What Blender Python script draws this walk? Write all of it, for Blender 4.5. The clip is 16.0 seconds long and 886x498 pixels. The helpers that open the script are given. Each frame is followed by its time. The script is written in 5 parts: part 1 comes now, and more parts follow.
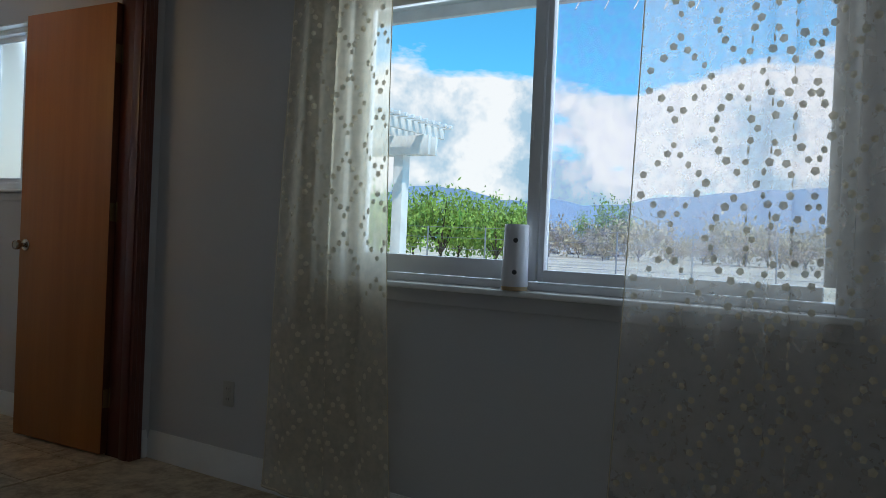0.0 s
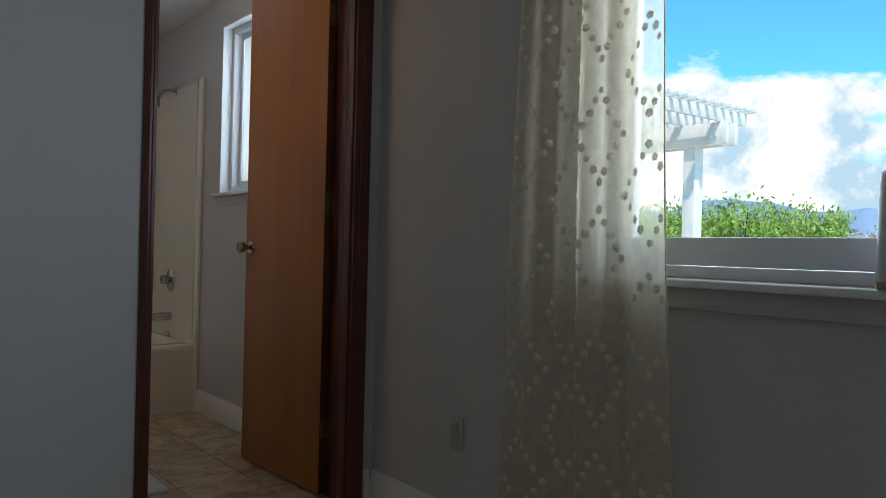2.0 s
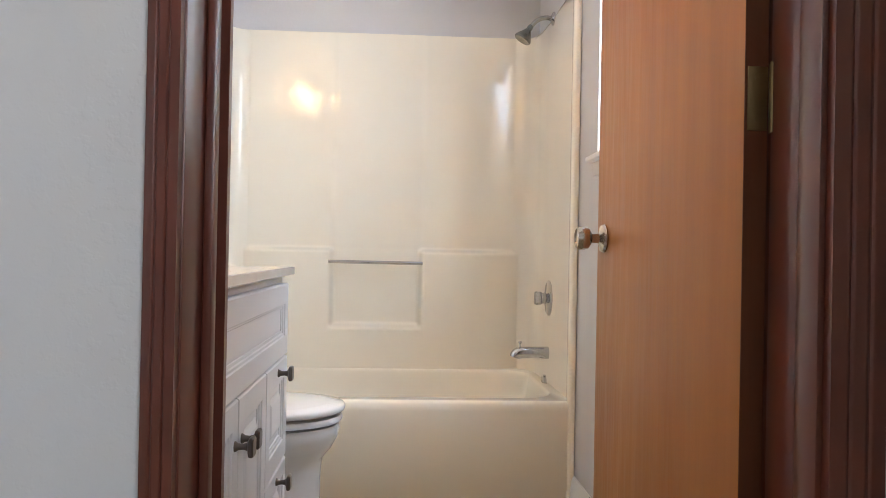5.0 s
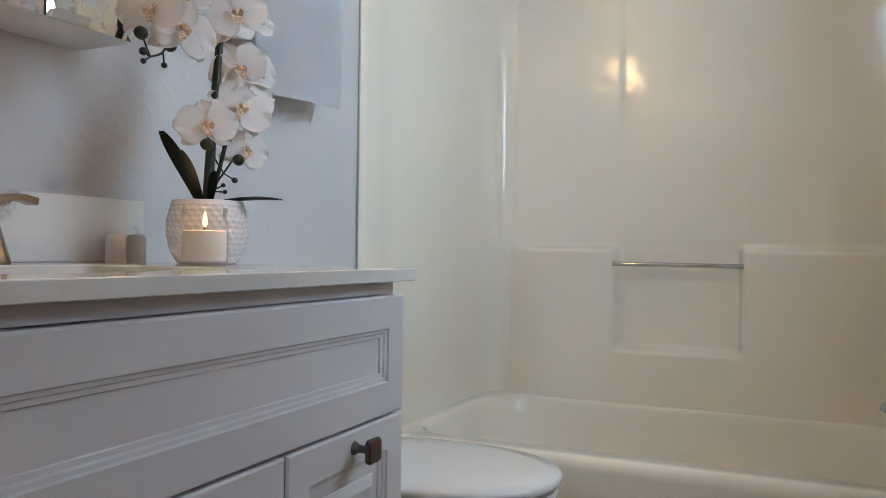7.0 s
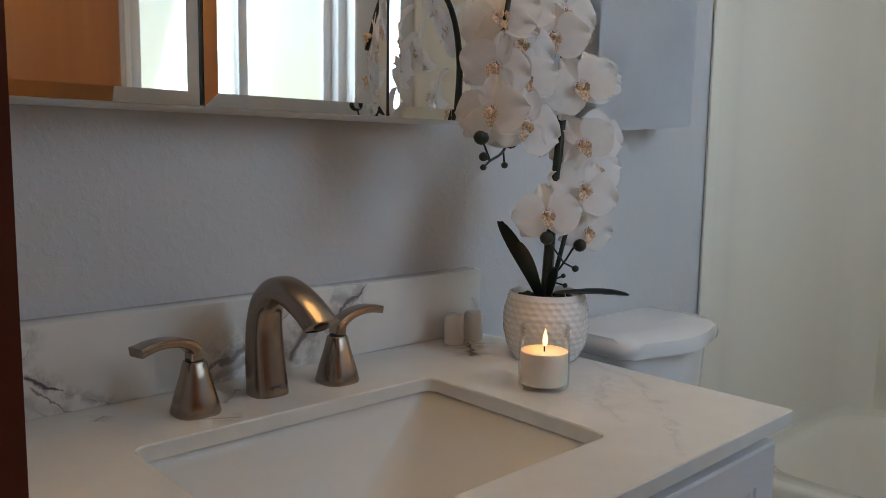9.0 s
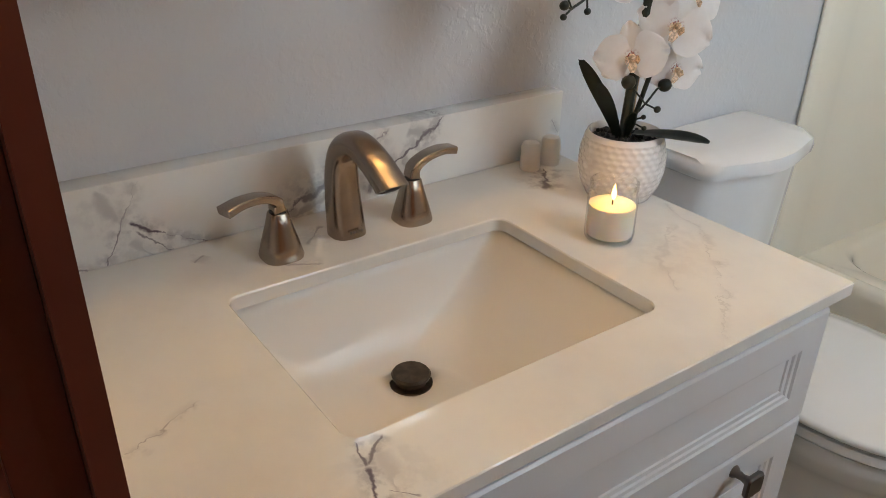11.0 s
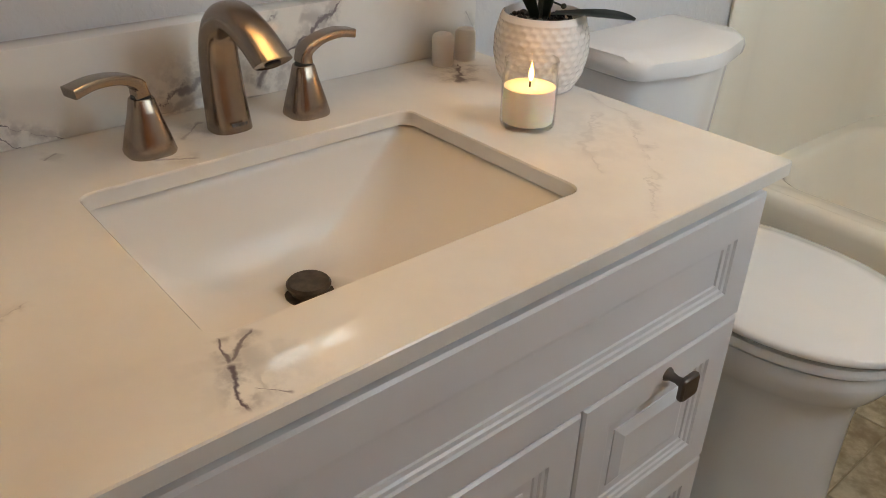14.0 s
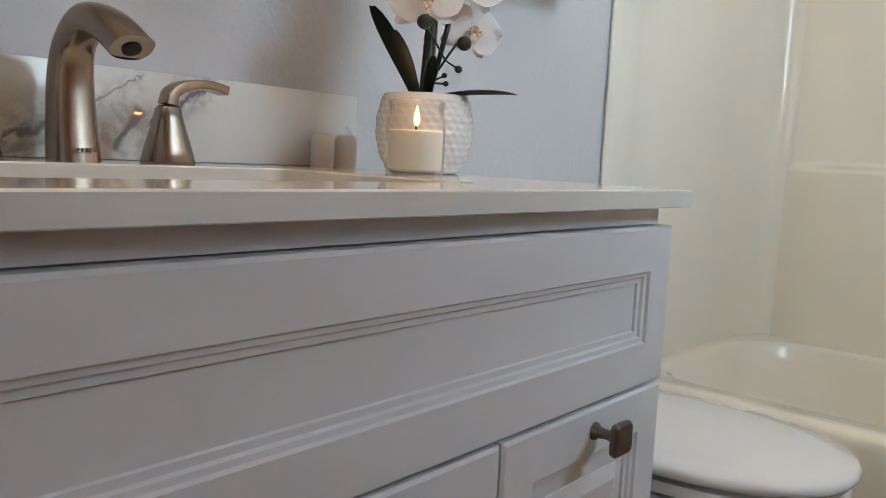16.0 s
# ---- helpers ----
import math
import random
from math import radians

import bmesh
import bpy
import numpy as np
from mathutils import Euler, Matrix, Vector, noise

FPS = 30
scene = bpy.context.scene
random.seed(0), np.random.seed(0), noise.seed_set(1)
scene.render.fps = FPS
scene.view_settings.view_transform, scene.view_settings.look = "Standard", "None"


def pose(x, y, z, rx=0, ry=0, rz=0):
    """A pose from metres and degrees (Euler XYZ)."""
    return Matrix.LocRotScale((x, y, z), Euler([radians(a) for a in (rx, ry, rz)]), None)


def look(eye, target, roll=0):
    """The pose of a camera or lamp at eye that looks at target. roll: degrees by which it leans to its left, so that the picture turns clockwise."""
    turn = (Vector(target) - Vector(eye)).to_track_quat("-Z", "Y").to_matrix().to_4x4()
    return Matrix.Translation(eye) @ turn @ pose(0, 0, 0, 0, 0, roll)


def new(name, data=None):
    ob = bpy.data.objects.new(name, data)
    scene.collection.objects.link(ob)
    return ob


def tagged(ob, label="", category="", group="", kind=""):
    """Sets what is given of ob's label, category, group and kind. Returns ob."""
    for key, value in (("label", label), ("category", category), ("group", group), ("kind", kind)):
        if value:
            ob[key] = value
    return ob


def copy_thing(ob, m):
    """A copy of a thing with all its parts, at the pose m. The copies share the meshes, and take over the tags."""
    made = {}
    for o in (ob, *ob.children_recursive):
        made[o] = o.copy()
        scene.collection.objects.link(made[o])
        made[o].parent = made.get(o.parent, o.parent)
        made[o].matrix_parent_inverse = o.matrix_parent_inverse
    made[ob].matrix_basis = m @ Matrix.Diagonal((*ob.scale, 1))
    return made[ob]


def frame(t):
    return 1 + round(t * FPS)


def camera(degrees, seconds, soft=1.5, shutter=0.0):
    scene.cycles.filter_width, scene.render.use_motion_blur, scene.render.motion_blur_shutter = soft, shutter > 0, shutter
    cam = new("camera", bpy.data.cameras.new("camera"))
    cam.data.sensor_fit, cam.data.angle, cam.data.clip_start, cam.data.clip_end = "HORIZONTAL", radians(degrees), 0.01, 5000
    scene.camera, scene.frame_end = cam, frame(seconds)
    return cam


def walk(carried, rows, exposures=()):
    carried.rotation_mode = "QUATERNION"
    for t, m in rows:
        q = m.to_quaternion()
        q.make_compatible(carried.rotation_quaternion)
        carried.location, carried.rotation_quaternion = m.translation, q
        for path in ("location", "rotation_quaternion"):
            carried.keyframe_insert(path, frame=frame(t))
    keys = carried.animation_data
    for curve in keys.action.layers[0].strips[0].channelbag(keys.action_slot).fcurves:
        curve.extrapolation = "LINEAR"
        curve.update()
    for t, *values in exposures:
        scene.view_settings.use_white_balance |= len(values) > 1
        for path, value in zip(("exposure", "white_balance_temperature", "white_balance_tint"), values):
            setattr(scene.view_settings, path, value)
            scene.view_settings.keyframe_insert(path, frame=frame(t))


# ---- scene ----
cam = camera(59.1, 16.0, soft=0.8)
PATH = [
    (0, (-1.085, -3.208, 1.12), (0.629, -2.179, 1.097), 2.5),
    (0.5, (-0.957, -3.088, 0.996), (0.7, -1.967, 0.978), 2.1),
    (1, (-0.749, -2.964, 0.992), (0.847, -1.758, 0.981), 1.9),
    (1.5, (-0.45, -2.903, 0.982), (0.959, -1.484, 0.978), 1.6),
    (2, (-0.246, -2.665, 1.011), (0.984, -1.088, 1.013), 1.4),
    (2.5, (-0.06, -2.377, 1.031), (1.019, -0.693, 1.04), 1.1),
    (3, (0.199, -2.122, 1.004), (1.049, -0.311, 1.011), 0.9),
    (3.5, (0.377, -1.806, 1.031), (1.103, 0.058, 1.043), 1.0),
    (4, (0.521, -1.518, 0.987), (1.107, 0.394, 0.999), 1.1),
    (4.5, (0.731, -1.261, 0.991), (1.044, 0.714, 1.004), 1.1),
    (4.7, (0.775, -1.138, 0.97), (1.004, 0.849, 0.983), 1.1),
    (6.8, (1.097, -0.118, 0.943), (0.392, 1.754, 0.952), 0.8),
    (7, (1.098, -0.069, 0.945), (0.282, 1.758, 0.954), 0.8),
    (7.5, (1.063, -0.019, 0.985), (0.034, 1.695, 0.992), 0.9),
    (8, (1.026, -0.001, 1.081), (-0.19, 1.574, 0.886), 0.5),
    (8.5, (1.003, 0.005, 1.185), (-0.408, 1.401, 0.943), 0.4),
    (9, (0.969, 0.034, 1.23), (-0.486, 1.386, 0.99), 0.9),
    (9.2, (0.96, 0.06, 1.249), (-0.546, 1.354, 1.012), 1.1),
    (11.3, (0.972, 0.079, 1.413), (-0.441, 1.115, 0.449), 1.2),
    (11.5, (0.969, 0.081, 1.415), (-0.43, 1.136, 0.45), 1.5),
    (12, (0.968, 0.091, 1.405), (-0.403, 1.18, 0.438), 1.6),
    (12.5, (0.97, 0.107, 1.393), (-0.37, 1.221, 0.411), 1.9),
    (13, (0.967, 0.123, 1.364), (-0.364, 1.239, 0.371), 1.5),
    (13.5, (0.952, 0.137, 1.327), (-0.369, 1.257, 0.327), 1.4),
    (14, (0.946, 0.154, 1.276), (-0.364, 1.282, 0.27), 1.4),
    (14.5, (0.931, 0.162, 1.209), (-0.368, 1.303, 0.203), 1.4),
    (15, (0.918, 0.184, 1.115), (-0.372, 1.348, 0.125), 1.3),
    (15.5, (0.928, 0.181, 1.053), (-0.415, 1.439, 0.268), 1.6),
    (16, (0.936, 0.17, 0.943), (-0.364, 1.672, 0.711), 2.8),
]
walk(cam, [(t, look(eye, target, roll)) for t, eye, target, roll in PATH],
     exposures=[(0.0, -1.2, 6400, 8), (1.5, -1.2, 6600, 8), (2.0, -0.85, 6900, 11), (2.5, -0.1, 7300, 14), (3.0, 0.6, 7500, 17), (3.5, 1.25, 7600, 18), (4.7, 1.35, 7600, 18),
                (6.8, 0.5, 7100, 12), (8.0, 0.55, 7200, 12), (9.2, -0.2, 7300, 12), (11.3, 0.65, 8400, 14), (14.5, 0.65, 9000, 15), (15.5, 0.66, 8500, 14), (16.0, 0.65, 7600, 12)])

# ---- world and sun ----
world = bpy.data.worlds.new("sky")
scene.world = world
world.use_nodes = True
wn, wl = world.node_tree.nodes, world.node_tree.links
wn.clear()
w_out = wn.new("ShaderNodeOutputWorld")
w_bg = wn.new("ShaderNodeBackground")
w_sky = wn.new("ShaderNodeTexSky")
w_sky.sky_type = "NISHITA"
w_sky.sun_disc = False
w_sky.sun_elevation, w_sky.sun_rotation = radians(55), radians(200)
w_bg.inputs["Strength"].default_value = 0.148
w_tc = wn.new("ShaderNodeTexCoord")
w_map = wn.new("ShaderNodeMapping")
w_map.inputs["Scale"].default_value = (1.0, 1.0, 2.6)
w_noise = wn.new("ShaderNodeTexNoise")
w_noise.inputs["Scale"].default_value = 4.6
w_noise.inputs["Detail"].default_value = 9.0
w_noise.inputs["Roughness"].default_value = 0.55
w_sep = wn.new("ShaderNodeSeparateXYZ")
w_band = wn.new("ShaderNodeMapRange")
for key, value in (("From Min", 0.17), ("From Max", 0.27), ("To Min", 0.20), ("To Max", -0.30)):
    w_band.inputs[key].default_value = value
w_add = wn.new("ShaderNodeMath")
w_ramp = wn.new("ShaderNodeMapRange")
for key, value in (("From Min", 0.49), ("From Max", 0.56), ("To Min", 0.0), ("To Max", 0.97)):
    w_ramp.inputs[key].default_value = value
w_mix = wn.new("ShaderNodeMix")
w_mix.data_type = "RGBA"
w_mix.inputs[7].default_value = (14.0, 14.4, 15.0, 1)
w_noise2 = wn.new("ShaderNodeTexNoise")
w_noise2.inputs["Scale"].default_value = 11.0
w_noise2.inputs["Detail"].default_value = 8.0
w_noise2.inputs["Roughness"].default_value = 0.62
w_shade = wn.new("ShaderNodeMix")
w_shade.data_type = "RGBA"
w_shade.inputs[6].default_value = (6.2, 9.0, 11.4, 1)
w_shade.inputs[7].default_value = (14.6, 14.8, 15.0, 1)
wl.new(w_tc.outputs["Generated"], w_map.inputs["Vector"])
wl.new(w_map.outputs["Vector"], w_noise.inputs["Vector"])
wl.new(w_tc.outputs["Generated"], w_noise2.inputs["Vector"])
wl.new(w_tc.outputs["Generated"], w_sep.inputs["Vector"])
wl.new(w_sep.outputs["Z"], w_band.inputs["Value"])
wl.new(w_noise.outputs["Fac"], w_add.inputs[0])
wl.new(w_band.outputs["Result"], w_add.inputs[1])
wl.new(w_add.outputs["Value"], w_ramp.inputs["Value"])
wl.new(w_ramp.outputs["Result"], w_mix.inputs[0])
w_gain = wn.new("ShaderNodeMix")
w_gain.data_type, w_gain.blend_type = "RGBA", "MULTIPLY"
w_gain.inputs[0].default_value = 1.0
w_gain.inputs[7].default_value = (0.80, 2.6, 3.3, 1)
wl.new(w_sky.outputs["Color"], w_gain.inputs[6])
wl.new(w_gain.outputs[2], w_mix.inputs[6])
w_soft = wn.new("ShaderNodeMapRange")
w_soft.inputs["From Min"].default_value, w_soft.inputs["From Max"].default_value = 0.41, 0.55
wl.new(w_noise2.outputs["Fac"], w_soft.inputs["Value"])
wl.new(w_soft.outputs["Result"], w_shade.inputs[0])
wl.new(w_shade.outputs[2], w_mix.inputs[7])
wl.new(w_mix.outputs[2], w_bg.inputs["Color"])
wl.new(w_bg.outputs["Background"], w_out.inputs["Surface"])

sun = new("sun", bpy.data.lights.new("sun", "SUN"))
sun.data.energy, sun.data.angle, sun.data.color = 6.0, radians(0.6), (1.0, 0.95, 0.88)
sun.matrix_basis = look((0, 0, 20), (0 + 4.0, 0 + 6.0, 20 - 11.0))

# Skylight coming in at the two windows.
def window_light(name, m, width, height, power, color):
    lamp = new(name, bpy.data.lights.new(name, "AREA"))
    lamp.data.shape, lamp.data.size, lamp.data.size_y = "RECTANGLE", width, height
    lamp.data.energy, lamp.data.color = power, color
    lamp.matrix_basis = m
    return lamp


window_light("bedroom_window_light", look((1.62, -2.15, 1.55), (0.0, -2.1, 1.2)), 1.75, 1.1, 28.0, (0.64, 0.80, 1.0))
window_light("bathroom_window_light", look((1.70, 1.32, 1.80), (0.0, 2.35, 1.30)), 0.50, 0.90, 9.5, (0.46, 0.68, 1.0))

# ---- materials ----


def nodes_of(name):
    m = bpy.data.materials.new(name)
    m.use_nodes = True
    tree = m.node_tree
    return m, tree, tree.nodes["Principled BSDF"], tree.nodes["Material Output"]


def link(tree, a, b):
    tree.links.new(a, b)


def position(tree):
    return tree.nodes.new("ShaderNodeNewGeometry").outputs["Position"]


def noise_node(tree, scale, detail=4.0, rough=0.55, vector=None):
    n = tree.nodes.new("ShaderNodeTexNoise")
    n.inputs["Scale"].default_value = scale
    n.inputs["Detail"].default_value = detail
    n.inputs["Roughness"].default_value = rough
    link(tree, vector or position(tree), n.inputs["Vector"])
    return n


def math_node(tree, op, a, b=0.0, clamp=False):
    n = tree.nodes.new("ShaderNodeMath")
    n.operation, n.use_clamp = op, clamp
    for k, v in ((0, a), (1, b)):
        if isinstance(v, (int, float)):
            n.inputs[k].default_value = v
        else:
            link(tree, v, n.inputs[k])
    return n.outputs[0]


def ramp(tree, value, lo, hi, a=0.0, b=1.0):
    n = tree.nodes.new("ShaderNodeMapRange")
    n.interpolation_type = "SMOOTHSTEP"
    for key, v in (("From Min", lo), ("From Max", hi), ("To Min", a), ("To Max", b)):
        n.inputs[key].default_value = v
    link(tree, value, n.inputs["Value"])
    return n.outputs["Result"]


def mix_colour(tree, fac, a, b):
    n = tree.nodes.new("ShaderNodeMix")
    n.data_type = "RGBA"
    for k, v in ((0, fac), (6, a), (7, b)):
        if isinstance(v, tuple):
            n.inputs[k].default_value = (*v, 1) if len(v) == 3 else v
        elif isinstance(v, (int, float)):
            n.inputs[k].default_value = v
        else:
            link(tree, v, n.inputs[k])
    return n.outputs[2]


def bump(tree, bsdf, height, strength, distance):
    n = tree.nodes.new("ShaderNodeBump")
    n.inputs["Strength"].default_value, n.inputs["Distance"].default_value = strength, distance
    link(tree, height, n.inputs["Height"])
    link(tree, n.outputs["Normal"], bsdf.inputs["Normal"])


def plain(name, colour, rough=0.5, metal=0.0, vary=0.08, scale=6.0, grain=0.0, grain_scale=120.0, coat=0.0):
    """A painted, cast or moulded surface with broad unevenness and fine relief."""
    m, tree, bsdf, _ = nodes_of(name)
    broad = noise_node(tree, scale, 5.0)
    fine = noise_node(tree, grain_scale, 3.0)
    dark = tuple(c * (1 - vary) for c in colour)
    light = tuple(min(1.0, c * (1 + vary)) for c in colour)
    link(tree, mix_colour(tree, ramp(tree, broad.outputs["Fac"], 0.3, 0.7), dark, light), bsdf.inputs["Base Color"])
    bsdf.inputs["Roughness"].default_value = rough
    bsdf.inputs["Metallic"].default_value = metal
    if coat:
        bsdf.inputs["Coat Weight"].default_value = coat
    if grain:
        bump(tree, bsdf, fine.outputs["Fac"], grain, 0.002)
    return m


def wall_paint(name, colour, strength=0.10, rough=0.5):
    """Painted plaster with a knocked-down texture."""
    m, tree, bsdf, _ = nodes_of(name)
    broad = noise_node(tree, 1.7, 4.0)
    blobs = noise_node(tree, 55.0, 3.0, 0.6)
    fine = noise_node(tree, 260.0, 2.0)
    dark = tuple(c * 0.96 for c in colour)
    link(tree, mix_colour(tree, broad.outputs["Fac"], dark, colour), bsdf.inputs["Base Color"])
    h = math_node(tree, "ADD", ramp(tree, blobs.outputs["Fac"], 0.48, 0.60), math_node(tree, "MULTIPLY", fine.outputs["Fac"], 0.25))
    bump(tree, bsdf, h, strength, 0.0022)
    bsdf.inputs["Roughness"].default_value = rough
    return m


def wood(name, dark, light, rough, ring=9.0, along="Z"):
    """Stained veneer with long grain."""
    m, tree, bsdf, _ = nodes_of(name)
    mp = tree.nodes.new("ShaderNodeMapping")
    s = {"Z": (14.0, 14.0, 0.9), "X": (0.9, 14.0, 14.0), "Y": (14.0, 0.9, 14.0)}[along]
    mp.inputs["Scale"].default_value = s
    link(tree, position(tree), mp.inputs["Vector"])
    a = noise_node(tree, 1.0, 6.0, 0.6, mp.outputs["Vector"])
    b = noise_node(tree, ring, 5.0, 0.7, mp.outputs["Vector"])
    c = noise_node(tree, 0.22, 3.0, 0.5, mp.outputs["Vector"])
    f = math_node(tree, "ADD", math_node(tree, "MULTIPLY", a.outputs["Fac"], 0.55), math_node(tree, "MULTIPLY", b.outputs["Fac"], 0.14))
    f = math_node(tree, "ADD", f, math_node(tree, "MULTIPLY", c.outputs["Fac"], 0.41))
    link(tree, mix_colour(tree, ramp(tree, f, 0.38, 0.72), dark, light), bsdf.inputs["Base Color"])
    link(tree, ramp(tree, b.outputs["Fac"], 0.3, 0.7, rough * 0.85, rough * 1.2), bsdf.inputs["Roughness"])
    bump(tree, bsdf, b.outputs["Fac"], 0.08, 0.001)
    return m


def marble(name, veins):
    """White quartz. veins: start, end, half width, strength, in the plane of two axes."""
    m, tree, bsdf, _ = nodes_of(name)
    pos = position(tree)
    wob = noise_node(tree, 11.0, 6.0, 0.62, pos)
    wob2 = noise_node(tree, 48.0, 4.0, 0.6, pos)
    thick = noise_node(tree, 22.0, 3.0, 0.5, pos)
    cloud = noise_node(tree, 4.0, 5.0, 0.6, pos)
    sep = tree.nodes.new("ShaderNodeSeparateXYZ")
    link(tree, pos, sep.inputs["Vector"])
    axis = {"x": sep.outputs["X"], "y": sep.outputs["Y"], "z": sep.outputs["Z"]}
    shift = math_node(tree, "ADD", math_node(tree, "MULTIPLY", math_node(tree, "SUBTRACT", wob.outputs["Fac"], 0.5), 0.05),
                      math_node(tree, "MULTIPLY", math_node(tree, "SUBTRACT", wob2.outputs["Fac"], 0.5), 0.05))
    total = None
    for axes, p, q, half, strength in veins:
        length = math.hypot(q[0] - p[0], q[1] - p[1])
        d = ((q[0] - p[0]) / length, (q[1] - p[1]) / length)
        a = math_node(tree, "SUBTRACT", axis[axes[0]], p[0])
        b = math_node(tree, "SUBTRACT", axis[axes[1]], p[1])
        u = math_node(tree, "ADD", math_node(tree, "MULTIPLY", a, d[0]), math_node(tree, "MULTIPLY", b, d[1]))
        v = math_node(tree, "SUBTRACT", math_node(tree, "MULTIPLY", b, d[0]), math_node(tree, "MULTIPLY", a, d[1]))
        v = math_node(tree, "ABSOLUTE", math_node(tree, "ADD", v, math_node(tree, "MULTIPLY", shift, min(1.0, length * 5.0))))
        wide = math_node(tree, "MULTIPLY", ramp(tree, thick.outputs["Fac"], 0.35, 0.7, 0.15, 1.6), half)
        core = ramp(tree, math_node(tree, "DIVIDE", v, wide), 0.1, 1.0, 1.0, 0.0)
        halo = math_node(tree, "MULTIPLY", ramp(tree, math_node(tree, "DIVIDE", v, half * 7.0), 0.0, 1.0, 1.0, 0.0),
                         ramp(tree, wob2.outputs["Fac"], 0.40, 0.62, 0.0, 0.5))
        body = math_node(tree, "MAXIMUM", core, halo)
        ends = math_node(tree, "MULTIPLY", ramp(tree, u, 0.0, length * 0.12), ramp(tree, u, length * 0.85, length, 1.0, 0.0))
        one = math_node(tree, "MULTIPLY", math_node(tree, "MULTIPLY", body, ends), strength)
        total = one if total is None else math_node(tree, "MAXIMUM", total, one)
    base = mix_colour(tree, ramp(tree, cloud.outputs["Fac"], 0.35, 0.75), (0.80, 0.78, 0.74), (0.70, 0.68, 0.65))
    link(tree, mix_colour(tree, total, base, (0.15, 0.12, 0.14)), bsdf.inputs["Base Color"])
    bsdf.inputs["Roughness"].default_value = 0.085
    return m


def stone_floor(name):
    m, tree, bsdf, _ = nodes_of(name)
    info = tree.nodes.new("ShaderNodeObjectInfo")
    a = noise_node(tree, 9.0, 7.0, 0.65)
    b = noise_node(tree, 34.0, 5.0, 0.6)
    c = noise_node(tree, 2.3, 2.0, 0.5)
    f = math_node(tree, "ADD", math_node(tree, "MULTIPLY", a.outputs["Fac"], 0.6), math_node(tree, "MULTIPLY", b.outputs["Fac"], 0.3))
    f = math_node(tree, "ADD", f, math_node(tree, "MULTIPLY", info.outputs["Random"], 0.08))
    col = mix_colour(tree, ramp(tree, f, 0.36, 0.62), (0.30, 0.215, 0.125), (0.64, 0.53, 0.37))
    col = mix_colour(tree, ramp(tree, c.outputs["Fac"], 0.5, 0.75, 0, 0.4), col, (0.62, 0.55, 0.44))
    link(tree, col, bsdf.inputs["Base Color"])
    bsdf.inputs["Roughness"].default_value = 0.42
    bump(tree, bsdf, b.outputs["Fac"], 0.1, 0.002)
    return m


def brushed(name, colour, rough):
    """Brushed metal: streaked sheen, no speckle."""
    m, tree, bsdf, _ = nodes_of(name)
    n = noise_node(tree, 25.0, 2.0)
    link(tree, mix_colour(tree, n.outputs["Fac"], tuple(c * 0.93 for c in colour), colour), bsdf.inputs["Base Color"])
    bsdf.inputs["Roughness"].default_value = rough
    bsdf.inputs["Anisotropic"].default_value = 0.5
    bsdf.inputs["Metallic"].default_value = 1.0
    return m


def glass(name, rough=0.0, tint=(1, 1, 1), gloss=1.0, blend=0.035):
    """A thin pane: mostly see-through, with a sharp or frosted gloss."""
    m, tree, bsdf, out = nodes_of(name)
    tree.nodes.remove(bsdf)
    tr = tree.nodes.new("ShaderNodeBsdfTransparent")
    tr.inputs["Color"].default_value = (*tint, 1)
    gl = tree.nodes.new("ShaderNodeBsdfGlossy")
    gl.inputs["Roughness"].default_value = rough
    fr = tree.nodes.new("ShaderNodeLayerWeight")
    fr.inputs["Blend"].default_value = blend
    mx = tree.nodes.new("ShaderNodeMixShader")
    link(tree, math_node(tree, "MULTIPLY", fr.outputs["Fresnel"], gloss), mx.inputs["Fac"])
    link(tree, tr.outputs["BSDF"], mx.inputs[1])
    link(tree, gl.outputs["BSDF"], mx.inputs[2])
    link(tree, mx.outputs["Shader"], out.inputs["Surface"])
    return m


def frosted(name):
    m, tree, bsdf, out = nodes_of(name)
    n = noise_node(tree, 160.0, 3.0)
    bsdf.inputs["Base Color"].default_value = (1.0, 0.95, 0.84, 1)
    bsdf.inputs["Transmission Weight"].default_value = 1.0
    bsdf.inputs["Roughness"].default_value = 0.55
    bsdf.inputs["IOR"].default_value = 1.2
    bump(tree, bsdf, n.outputs["Fac"], 0.15, 0.001)
    return m


def sheer(name, colour, clear, front=0.45):
    """Thin curtain cloth: part see-through, part lit from behind."""
    m, tree, bsdf, out = nodes_of(name)
    tree.nodes.remove(bsdf)
    n = noise_node(tree, 30.0, 4.0)
    tr = tree.nodes.new("ShaderNodeBsdfTransparent")
    tl = tree.nodes.new("ShaderNodeBsdfTranslucent")
    df = tree.nodes.new("ShaderNodeBsdfDiffuse")
    for x in (tl, df):
        x.inputs["Color"].default_value = (*colour, 1)
    m1, m2 = tree.nodes.new("ShaderNodeMixShader"), tree.nodes.new("ShaderNodeMixShader")
    m1.inputs["Fac"].default_value = front
    link(tree, tl.outputs["BSDF"], m1.inputs[1])
    link(tree, df.outputs["BSDF"], m1.inputs[2])
    link(tree, ramp(tree, n.outputs["Fac"], 0.3, 0.7, 1 - clear - 0.05, 1 - clear + 0.05), m2.inputs["Fac"])
    link(tree, tr.outputs["BSDF"], m2.inputs[1])
    link(tree, m1.outputs["Shader"], m2.inputs[2])
    link(tree, m2.outputs["Shader"], out.inputs["Surface"])
    return m


